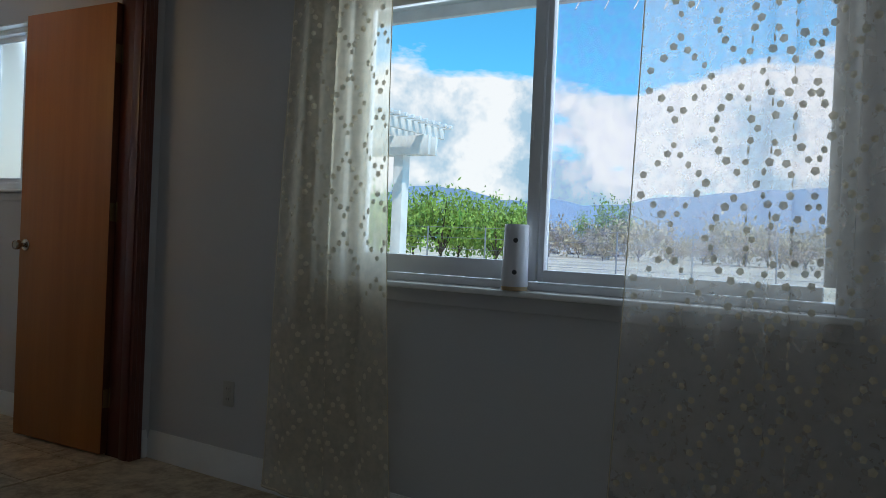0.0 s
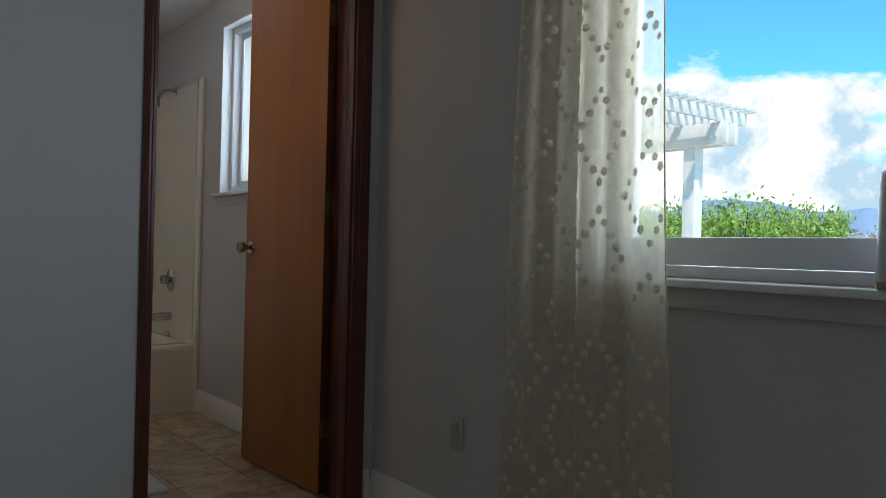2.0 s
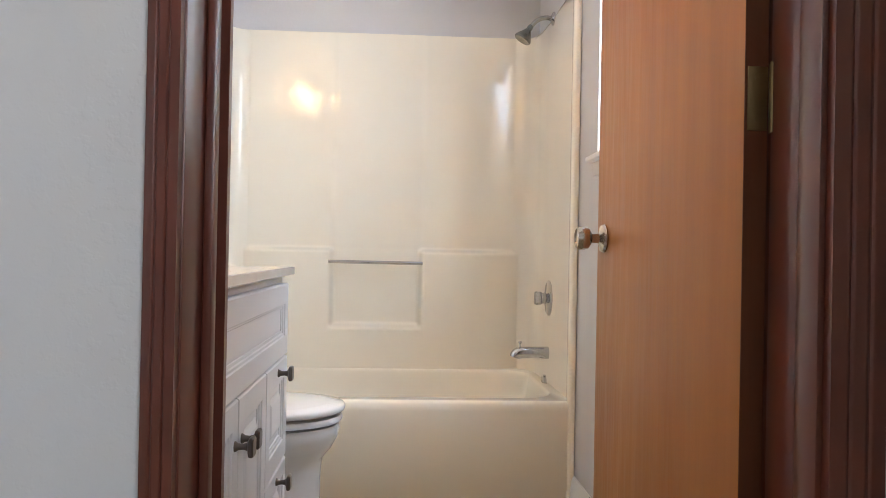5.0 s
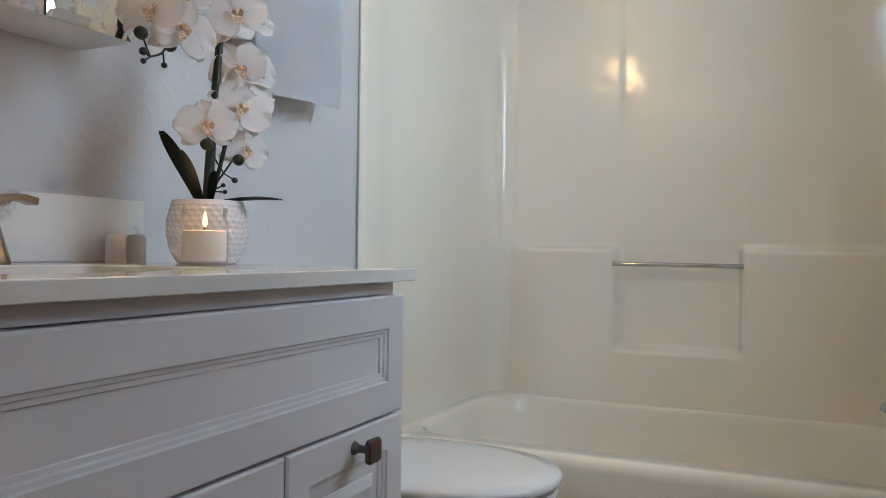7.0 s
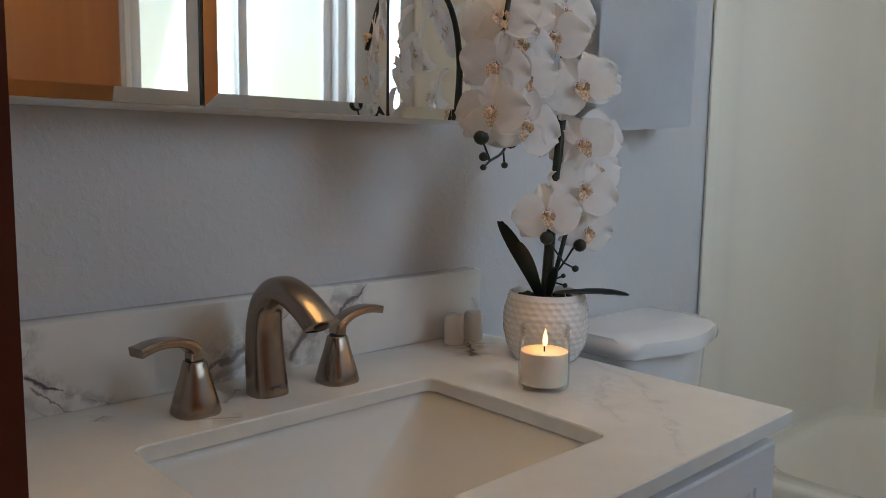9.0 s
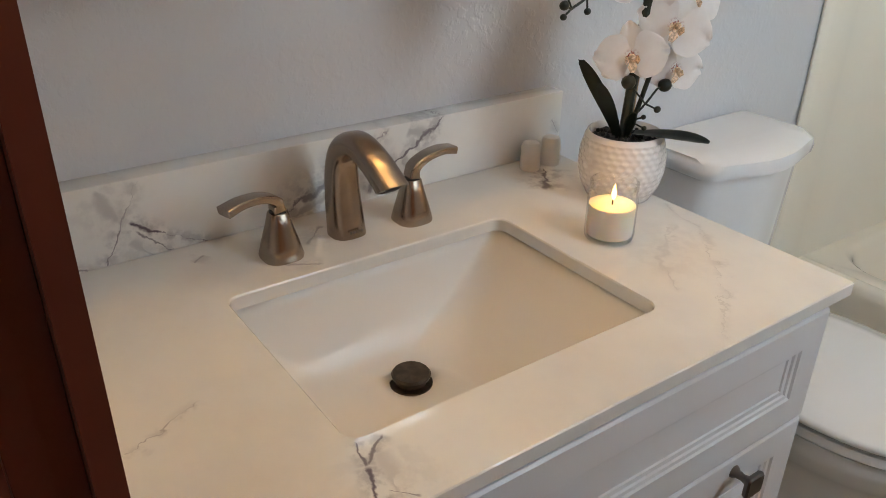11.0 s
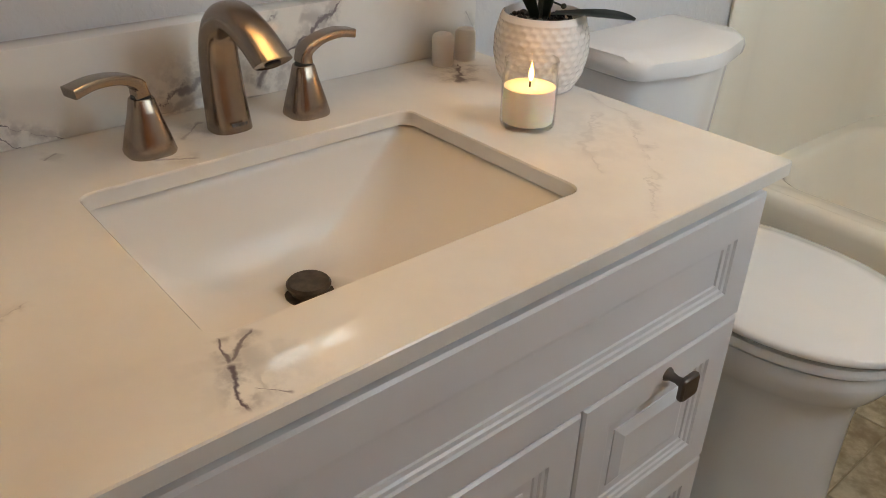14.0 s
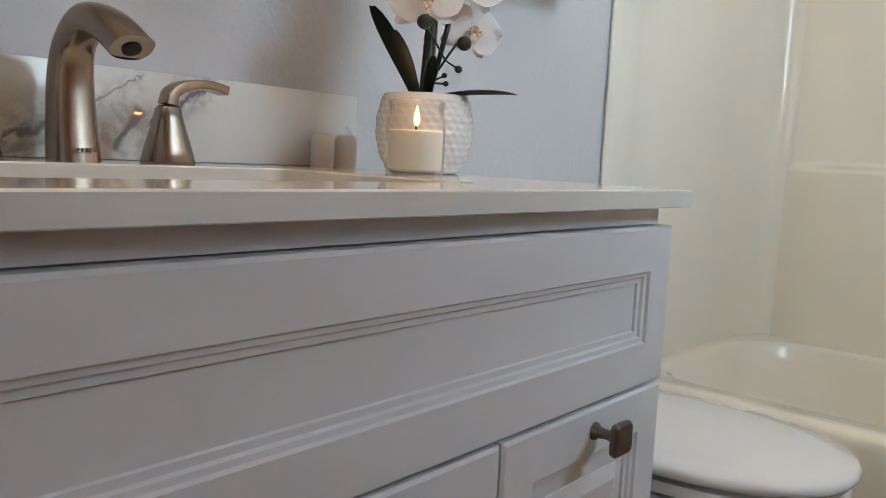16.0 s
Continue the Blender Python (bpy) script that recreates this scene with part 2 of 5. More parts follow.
def petal_cloth(name):
    """White silk petal, translucent, with a warm throat."""
    m, tree, bsdf, out = nodes_of(name)
    tc = tree.nodes.new("ShaderNodeTexCoord")
    ln = tree.nodes.new("ShaderNodeVectorMath")
    ln.operation = "LENGTH"
    link(tree, tc.outputs["Object"], ln.inputs[0])
    spots = noise_node(tree, 260.0, 2.0, 0.5, tc.outputs["Object"])
    near = ramp(tree, ln.outputs["Value"], 0.004, 0.012, 1.0, 0.0)
    veins = noise_node(tree, 90.0, 3.0, 0.5, tc.outputs["Object"])
    col = mix_colour(tree, veins.outputs["Fac"], (0.86, 0.79, 0.75), (0.92, 0.89, 0.87))
    col = mix_colour(tree, math_node(tree, "MULTIPLY", near, ramp(tree, spots.outputs["Fac"], 0.45, 0.55)), col, (0.45, 0.12, 0.10))
    link(tree, col, bsdf.inputs["Base Color"])
    bsdf.inputs["Roughness"].default_value = 0.6
    tl = tree.nodes.new("ShaderNodeBsdfTranslucent")
    link(tree, col, tl.inputs["Color"])
    mx = tree.nodes.new("ShaderNodeMixShader")
    mx.inputs["Fac"].default_value = 0.3
    link(tree, bsdf.outputs["BSDF"], mx.inputs[1])
    link(tree, tl.outputs["BSDF"], mx.inputs[2])
    link(tree, mx.outputs["Shader"], out.inputs["Surface"])
    return m


def glow(name, colour, strength):
    m, tree, bsdf, out = nodes_of(name)
    tree.nodes.remove(bsdf)
    e = tree.nodes.new("ShaderNodeEmission")
    e.inputs["Color"].default_value, e.inputs["Strength"].default_value = (*colour, 1), strength
    link(tree, e.outputs["Emission"], out.inputs["Surface"])
    return m


def wax_material(name):
    m, tree, bsdf, _ = nodes_of(name)
    n = noise_node(tree, 40.0, 3.0)
    link(tree, mix_colour(tree, n.outputs["Fac"], (0.90, 0.78, 0.62), (0.93, 0.85, 0.73)), bsdf.inputs["Base Color"])
    bsdf.inputs["Subsurface Weight"].default_value = 0.6
    bsdf.inputs["Subsurface Radius"].default_value = (0.03, 0.016, 0.006)
    bsdf.inputs["Roughness"].default_value = 0.45
    return m


GREY_WALL = wall_paint("grey_wall_paint", (0.62, 0.605, 0.605))
TEXTURED_WALL = wall_paint("textured_grey_wall_paint", (0.64, 0.625, 0.63), 0.15, 0.40)
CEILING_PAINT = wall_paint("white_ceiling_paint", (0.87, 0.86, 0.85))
TRIM_WHITE = plain("white_trim_paint", (0.86, 0.85, 0.83), 0.35, vary=0.03)
VINYL = plain("white_vinyl", (0.74, 0.74, 0.74), 0.35, vary=0.03)
DOOR_WOOD = wood("amber_door_veneer", (0.385, 0.142, 0.036), (0.48, 0.190, 0.052), 0.38, ring=5.0)
CASING_WOOD = plain("mahogany_casing", (0.118, 0.029, 0.018), 0.3, vary=0.14, scale=5.0, coat=0.2)
TILE = stone_floor("stone_vinyl_tile")
GROUT = plain("sandy_grout", (0.40, 0.32, 0.21), 0.9)
ACRYLIC = plain("cream_acrylic", (0.88, 0.81, 0.69), 0.13, vary=0.015, scale=2.0, coat=0.3)
PORCELAIN = plain("white_porcelain", (0.80, 0.80, 0.80), 0.08, vary=0.01, coat=0.4)
BASIN = plain("white_basin_china", (0.80, 0.77, 0.73), 0.14, vary=0.015)
BASIN.node_tree.nodes["Principled BSDF"].inputs["Specular IOR Level"].default_value = 0.16
CABINET = plain("white_cabinet_paint", (0.72, 0.71, 0.72), 0.28, vary=0.015, scale=3.0)
NICKEL = brushed("brushed_nickel", (0.37, 0.30, 0.25), 0.25)
CHROME = plain("polished_chrome", (0.50, 0.50, 0.51), 0.09, metal=1.0, vary=0.05)
SHOWER_METAL = plain("dull_shower_chrome", (0.26, 0.25, 0.24), 0.22, metal=1.0, vary=0.15, scale=30.0)
PEWTER = plain("dark_pewter", (0.16, 0.14, 0.13), 0.3, metal=1.0)
BRONZE = plain("bronze_drain", (0.085, 0.065, 0.05), 0.38, metal=0.8, vary=0.3, scale=60.0)
BRASS = plain("dull_brass_hinge", (0.30, 0.22, 0.11), 0.45, metal=1.0, vary=0.2)
MIRROR = plain("mirror_silver", (0.93, 0.94, 0.93), 0.02, metal=1.0, vary=0.0)
# Near-black for shade in gaps and slots, tap collars and the aerator.
DARK_GAP = plain("gap_and_fitting_black", (0.02, 0.02, 0.02), 0.6)
CLEAR = glass("clear_window_glass")
JAR_GLASS = glass("clear_jar_glass", 0.02, (0.985, 0.985, 0.98), 0.5, 0.17)
FROST = frosted("frosted_window_glass")
SHEER = sheer("sheer_curtain", (0.94, 0.83, 0.62), 0.50, 0.27)
SHEER_THIN = sheer("thin_sheer_curtain", (0.88, 0.78, 0.66), 0.73, 0.35)
SCREEN = sheer("fine_insect_screen", (0.62, 0.58, 0.86), 0.90, 0.7)
EMBROIDERY = sheer("curtain_flower_thread", (0.76, 0.68, 0.52), 0.10, 0.85)
PETAL = petal_cloth("white_orchid_silk")
LIP = plain("orchid_throat", (0.74, 0.52, 0.36), 0.6, vary=0.4, scale=300.0)
LEAF = plain("dark_orchid_leaf", (0.012, 0.022, 0.016), 0.3, vary=0.3, scale=30.0)
STEM = plain("dark_stem", (0.016, 0.020, 0.010), 0.45, vary=0.3, scale=40.0)
STAKE = plain("bamboo_stake", (0.30, 0.20, 0.09), 0.5, vary=0.2, scale=30.0)
POT = plain("white_dimpled_ceramic", (0.76, 0.74, 0.73), 0.15, vary=0.02, coat=0.3)
SOIL = plain("black_pebbles", (0.02, 0.02, 0.02), 0.5, vary=0.5, scale=150.0, grain=0.6)
WAX = wax_material("ivory_wax")
FLAME = glow("candle_flame", (1.0, 0.58, 0.20), 5.5)
BULB = glow("warm_globe", (1.0, 0.66, 0.28), 30.0)
WICK = plain("burnt_wick", (0.02, 0.015, 0.01), 0.9)
TOWEL = plain("white_terry_cloth", (0.80, 0.80, 0.82), 0.9, vary=0.03, grain=0.5, grain_scale=700.0)
SOAPSTONE = plain("white_soap", (0.80, 0.77, 0.74), 0.3)
PLASTIC = plain("white_plastic", (0.76, 0.75, 0.78), 0.4, vary=0.02)
DARK_PLASTIC = plain("dark_lens_plastic", (0.07, 0.07, 0.075), 0.3)
CORK = plain("pale_wood_foot", (0.5, 0.36, 0.2), 0.6)
IVORY = plain("ivory_outlet_plastic", (0.52, 0.50, 0.46), 0.4)
EXT_WHITE = plain("white_exterior_paint", (0.80, 0.80, 0.78), 0.6, vary=0.08, scale=4.0)
ROOF_EDGE = plain("grey_roof_edge", (0.35, 0.34, 0.33), 0.8)
DRY_GRASS = plain("dry_field", (0.64, 0.53, 0.40), 0.95, vary=0.25, scale=0.15, grain=0.5, grain_scale=6.0)
FOLIAGE = plain("orchard_leaves", (0.25, 0.38, 0.07), 0.6, vary=0.45, scale=1.2)
FOLIAGE_PALE = plain("pale_shrub_leaves", (0.50, 0.42, 0.26), 0.7, vary=0.35, scale=0.8)
BARK = plain("grey_bark", (0.10, 0.08, 0.06), 0.9, vary=0.3)
# The ridge's pale blue holds the haze of distance.
MOUNTAIN = plain("haze_tinted_ridge", (0.30, 0.42, 0.60), 1.0, vary=0.15, scale=0.004)
FENCE_WIRE = plain("galvanised_fence", (0.32, 0.33, 0.34), 0.5, metal=0.7)

# ---- shape helpers ----


def box(bm, x0, x1, y0, y1, z0, z1, bevel=0.0, segments=2):
    made = bmesh.ops.create_cube(bm, size=1.0)["verts"]
    bmesh.ops.scale(bm, vec=(x1 - x0, y1 - y0, z1 - z0), verts=made)
    bmesh.ops.translate(bm, vec=((x0 + x1) / 2, (y0 + y1) / 2, (z0 + z1) / 2), verts=made)
    if bevel:
        edges = list({e for v in made for e in v.link_edges})
        bmesh.ops.bevel(bm, geom=edges, offset=bevel, segments=segments, affect="EDGES", profile=0.5)
    return bm


def rings(bm, loops, close=True, cap0=False, cap1=False):
    """Joins loops of points, each as long as the other, into a skin."""
    rows = [[bm.verts.new(p) for p in loop] for loop in loops]
    n = len(rows[0])
    for a, b in zip(rows, rows[1:]):
        for i in range(n if close else n - 1):
            j = (i + 1) % n
            bm.faces.new((a[i], a[j], b[j], b[i]))
    if cap0:
        bm.faces.new(list(reversed(rows[0])))
    if cap1:
        bm.faces.new(rows[-1])
    return rows


def lathe(bm, profile, centre, steps=40, axis="Z", cap0=True, cap1=True, squash=(1, 1)):
    """profile: pairs of radius and height, from the bottom up."""
    loops = []
    for r, h in profile:
        loop = []
        for i in range(steps):
            a = 2 * math.pi * i / steps
            u, v = r * math.cos(a) * squash[0], r * math.sin(a) * squash[1]
            p = {"Z": (u, v, h), "X": (h, u, v), "Y": (v, h, u)}[axis]
            loop.append((centre[0] + p[0], centre[1] + p[1], centre[2] + p[2]))
        loops.append(loop)
    rings(bm, loops, True, cap0, cap1)
    return bm


def smooth_path(points, per=8):
    """A curve through the points."""
    pts = [Vector(p) for p in points]
    ext = [pts[0] * 2 - pts[1], *pts, pts[-1] * 2 - pts[-2]]
    out = []
    for k in range(1, len(ext) - 2):
        a, b, c, d = ext[k - 1:k + 3]
        for i in range(per):
            t = i / per
            out.append(0.5 * (2 * b + (c - a) * t + (2 * a - 5 * b + 4 * c - d) * t * t + (3 * b - a - 3 * c + d) * t ** 3))
    out.append(pts[-1])
    return out


def tube(bm, points, radii, steps=12, wide=1.0, up=(0, 1, 0), square=2.0):
    """A round or squared bar along a path. radii: one number or one a point."""
    n = len(points)
    if isinstance(radii, (int, float)):
        radii = [radii] * n
    loops = []
    for k, p in enumerate(points):
        d = (Vector(points[min(k + 1, n - 1)]) - Vector(points[max(k - 1, 0)])).normalized()
        side = Vector(up).cross(d)
        if side.length < 1e-4:
            side = Vector((1, 0, 0)).cross(d)
        side.normalize()
        top = d.cross(side).normalized()
        loop = []
        for i in range(steps):
            a = 2 * math.pi * i / steps
            c, s = math.cos(a), math.sin(a)
            c = math.copysign(abs(c) ** (2 / square), c)
            s = math.copysign(abs(s) ** (2 / square), s)
            loop.append(Vector(p) + side * (c * radii[k]) + top * (s * radii[k] * wide))
        loops.append(loop)
    rings(bm, loops, True, True, True)
    return bm


def rounded_rect(x0, x1, y0, y1, r, z, per=6):
    pts = []
    for cx, cy, a0 in ((x1 - r, y1 - r, 0), (x0 + r, y1 - r, 90), (x0 + r, y0 + r, 180), (x1 - r, y0 + r, 270)):
        for i in range(per):
            a = radians(a0 + 90 * i / (per - 1))
            pts.append((cx + r * math.cos(a), cy + r * math.sin(a), z))
    return pts


def finish(bm, name, mat, smooth=True, angle=35):
    bmesh.ops.recalc_face_normals(bm, faces=bm.faces)
    me = bpy.data.meshes.new(name)
    bm.to_mesh(me)
    bm.free()
    me.materials.append(mat)
    if smooth:
        me.shade_smooth()
        me.set_sharp_from_angle(angle=radians(angle))
    return me


PLACE = {}


def thing(name, at, label, category, group="", kind=""):
    ob = new(name)
    ob.empty_display_size = 0.05
    m = at if isinstance(at, Matrix) else Matrix.Translation(at)
    ob.matrix_basis = m
    PLACE[ob.name] = m
    return tagged(ob, label, category, group, kind)


def part(name, bm, material, parent, label="", smooth=True, angle=35):
    """One mesh under a thing or a part; bm is in world metres."""
    m = PLACE[parent.name]
    bm.transform(m.inverted())
    ob = new(name, finish(bm, name, material, smooth, angle))
    ob.parent = parent
    PLACE[ob.name] = m
    return tagged(ob, label)


def solo(name, bm, material, label, category, kind="", group="", smooth=True, angle=35, m=None):
    """A thing or a piece of the setting that is one mesh; with m, bm is in m's own axes."""
    ob = new(name, finish(bm, name, material, smooth, angle))
    if m is not None:
        ob.matrix_basis = m
    PLACE[ob.name] = ob.matrix_basis.copy()
    return tagged(ob, label, category, group, kind)


def B():
    return bmesh.new()


def wall_with_hole(bm, axis, d0, d1, a0, a1, z0, z1, hole):
    """A wall between d0 and d1 on one axis, from a0 to a1 on the other, with an opening (a, b, bottom, top)."""
    ha, hb, hz0, hz1 = hole
    for p, q, r, s in ((a0, ha, z0, z1), (hb, a1, z0, z1), (ha, hb, z0, hz0), (ha, hb, hz1, z1)):
        if q - p > 1e-4 and s - r > 1e-4:
            if axis == "x":
                box(bm, d0, d1, p, q, r, s)
            else:
                box(bm, p, q, d0, d1, r, s)
    return bm

# ---- setting: the bedroom and the bathroom ----
CEIL = 2.44
EXT = pose(1.467, -0.04, 0, 0, 0, -1.72)  # the bedroom's outer wall: its own x points out, y runs along it
LEFT, RIGHT, BACK = -0.02, 1.51, 2.85        # the bathroom's inner faces
D0, D1 = -0.04, 0.108                      # the wall with the doorway
JL, JR = 0.586, 1.337                      # clear opening of the doorway

solo("floor_bedroom", box(B(), -2.7, 1.62, -4.9, 0.02, -0.12, 0.0), TILE, "mottled tan stone-look vinyl floor", "floor", "structure")
solo("ceiling_bedroom", box(B(), -2.7, 1.62, -4.9, 0.0, CEIL, CEIL + 0.12), CEILING_PAINT, "white textured bedroom ceiling", "ceiling", "structure")
solo("ceiling_bathroom", box(B(), -0.12, 1.66, 0.0, 3.0, CEIL, CEIL + 0.12), CEILING_PAINT, "white textured bathroom ceiling", "ceiling", "structure")
# Unseen walls, made white and set close to bounce light onto the window wall.
solo("wall_west", box(B(), -2.82, -2.7, -4.9, D1, 0, CEIL), CEILING_PAINT, "unseen closing wall, kept white to bounce window light", "wall", "structure")
solo("wall_south", box(B(), -2.82, 1.62, -5.02, -4.9, 0, CEIL), CEILING_PAINT, "unseen closing wall, kept white to bounce window light", "wall", "structure")
solo("wall_doorway", wall_with_hole(B(), "y", D0, D1, -2.7, 1.62, 0, CEIL, (JL - 0.02, JR + 0.02, -0.01, 2.23)), GREY_WALL,
     "pale grey wall with a doorway to the bathroom", "wall", "structure")
solo("wall_vanity", box(B(), -0.12, LEFT, D1, 3.0, 0, CEIL), TEXTURED_WALL, "pale grey wall behind the vanity", "wall", "structure")
solo("wall_back", box(B(), LEFT, RIGHT, 2.875, 3.0, 0, CEIL), GREY_WALL, "pale grey wall above the tub surround", "wall", "structure")
BW = (0.90, 1.705, 1.306, 2.27)
solo("wall_bathroom_window", wall_with_hole(B(), "x", RIGHT, RIGHT + 0.14, D1, 3.0, 0, CEIL, BW), GREY_WALL,
     "pale grey bathroom wall with a frosted window", "wall", "structure")
WIN = (-3.03, -1.17, 0.955, 2.13)
solo("wall_bedroom_window", wall_with_hole(B(), "x", 0, 0.15, -5.0, 0.05, 0, CEIL, WIN), GREY_WALL,
     "pale grey bedroom wall with a wide window", "wall", "structure", m=EXT)


def board(bm, run, z1, depth, profile, axis, face, sign):
    """A skirting board with a stepped top along a wall."""
    a0, a1 = run
    pts = [(0, 0), (depth, 0), (depth, z1 * 0.68), (depth * 0.8, z1 * 0.74), (depth * 0.72, z1 * 0.86), (depth * 0.4, z1 * 0.95), (depth * 0.35, z1), (0, z1)]
    loops = []
    for a in (a0, a1):
        loops.append([((face + sign * p, a, z) if axis == "x" else (a, face + sign * p, z)) for p, z in pts])
    rings(bm, loops, True, True, True)
    return bm


solo("baseboard_window", board(B(), (-4.85, -0.016), 0.133, 0.016, None, "x", -0.001, -1), TRIM_WHITE, "white moulded skirting board", "baseboard", "structure", m=EXT)
solo("baseboard_corner", board(B(), (1.422, 1.449), 0.133, 0.014, None, "y", D0 - 0.001, -1), TRIM_WHITE, "white moulded skirting board end", "baseboard", "structure")
solo("baseboard_doorway", board(B(), (-2.66, 0.531), 0.133, 0.014, None, "y", D0 - 0.001, -1), TRIM_WHITE, "white moulded skirting board", "baseboard", "structure")
solo("baseboard_bathroom", board(B(), (D1 + 0.02, 1.965), 0.133, 0.014, None, "x", RIGHT - 0.001, -1), TRIM_WHITE, "white moulded skirting board", "baseboard", "structure")


def casing(name, x0, x1, outer, face, sign):
    """One upright of a door casing with rounded ridges."""
    w = x1 - x0
    n = 40
    prof = []
    for i in range(n + 1):
        f = i / n
        g = f if outer == 0 else 1 - f
        h = 0.011 + 0.006 * math.sin(min(1, g * 2.2) * math.pi / 2) - 0.0022 * (math.exp(-((g - 0.36) / 0.035) ** 2) + math.exp(-((g - 0.68) / 0.03) ** 2))
        if g < 0.05:
            h -= 0.004
        prof.append((x0 + w * f, h))
    bm = B()
    loops = []
    for z in (0.0, 2.285):
        loops.append([(x0, face, z), *[(x, face + sign * h, z) for x, h in prof], (x1, face, z)])
    rings(bm, loops, True, True, True)
    return solo(name, bm, CASING_WOOD, "dark mahogany moulded door casing", "door casing", "structure", angle=25)


casing("trim_door_left", 0.543, JL - 0.003, 0, D0 - 0.001, -1)
casing("trim_door_right", JR + 0.008, 1.420, 1, D0 - 0.001, -1)
casing("trim_door_left_inner", 0.535, 0.602, 0, D1 + 0.001, 1)
casing("trim_door_right_inner", JR + 0.012, 1.42, 1, D1 + 0.001, 1)
solo("trim_door_head", box(B(), 0.533, 1.42, D0 - 0.018, D0 - 0.001, 2.286, 2.355, 0.004), CASING_WOOD, "dark mahogany door head casing", "door casing", "structure")
bm = B()
box(bm, JL - 0.019, JL, D0 - 0.001, D1 + 0.001, 0, 2.21, 0.002)
box(bm, JR, JR + 0.019, D0 - 0.001, 0.012, 0, 2.21, 0.002)
box(bm, JR + 0.011, JR + 0.019, 0.0125, D1 + 0.001, 0, 2.21, 0.001)
box(bm, JL - 0.019, JR + 0.019, D0 - 0.001, D1 + 0.001, 2.21, 2.229, 0.002)
box(bm, JL, 0.599, D1 - 0.060, D1 - 0.036, 0, 2.198, 0.003)
solo("trim_door_jamb", bm, CASING_WOOD, "dark mahogany door jamb with stops", "door jamb", "structure")


def round_knob(parent, at, way):
    """A door knob on its rose, pointing along way (-1 or 1) on x."""
    bm = lathe(B(), [(0.031, 0), (0.032, 0.003), (0.029, 0.008), (0.016, 0.011), (0.0105, 0.014), (0.0105, 0.030), (0.017, 0.033),
                     (0.0235, 0.038), (0.0255, 0.046), (0.0255, 0.056), (0.0225, 0.063), (0.020, 0.064), (0.019, 0.0615), (0.006, 0.0615)],
               (0, 0, 0), 32, "X")
    if way < 0:
        bm.transform(Matrix.Scale(-1, 4, (1, 0, 0)))
    bm.transform(Matrix.Translation(at))
    return part("knob", bm, NICKEL_KNOB, parent, "satin nickel round door knob")


NICKEL_KNOB = plain("satin_nickel_knob", (0.52, 0.47, 0.42), 0.2, metal=1.0, vary=0.08)

# Darker than the leaf: shade of the jamb gap put into the colour.
DOOR_EDGE_SHADED = wood("shaded_door_edge", (0.10, 0.030, 0.012), (0.20, 0.062, 0.02), 0.5)

# The bathroom door, swung fully open.
DM = pose(1.346, 0.114, 0, 0, 0, 2.2)
door = thing("door_1", DM, "amber-stained flush wooden door standing open", "door", kind="structure")
bm = box(B(), -0.035, 0.0, 0.0, 0.690, 0.012, 2.195, 0.0015)
bm.transform(DM)
leaf = part("door_leaf", bm, DOOR_WOOD, door, "amber-stained veneer leaf")
bm = box(B(), -0.0345, -0.0005, -0.0012, 0.0, 0.014, 2.19)
bm.transform(DM)
part("door_edge", bm, DOOR_EDGE_SHADED, door, "hinge edge darkened for the shade beside the jamb")
k = round_knob(leaf, DM @ Vector((-0.035, 0.636, 1.0)), -1)
round_knob(leaf, DM @ Vector((0.0, 0.636, 1.0)), 1)
bm = box(B(), -0.030, -0.006, 0.690, 0.6915, 0.965, 1.035, 0.0005)
bm.transform(DM)
part("latch_plate", bm, BRASS, leaf)
for z in (0.28, 1.185, 1.95):
    bm = box(B(), -0.031, -0.002, -0.0032, -0.0013, z - 0.045, z + 0.045, 0.0008)
    for dz in (-0.03, 0.0, 0.03):
        lathe(bm, [(0.0035, 0.0), (0.003, 0.0012)], (-0.018 + 0.006 * (dz == 0), -0.0045, z + dz), 10, "Y")
    lathe(bm, [(0.0055, -0.048), (0.0055, 0.048), (0.003, 0.052)], (0.004, -0.006, z), 12)
    bm.transform(DM)
    part("hinge", bm, BRASS, door, "dull brass butt hinge")

# Bathroom floor below; its tiles come last in the file.
solo("floor_bathroom", box(B(), -0.1, 1.62, 0.02, 2.98, -0.12, -0.004), GROUT, "sandy grout bed of the tiled bathroom floor", "floor", "structure")


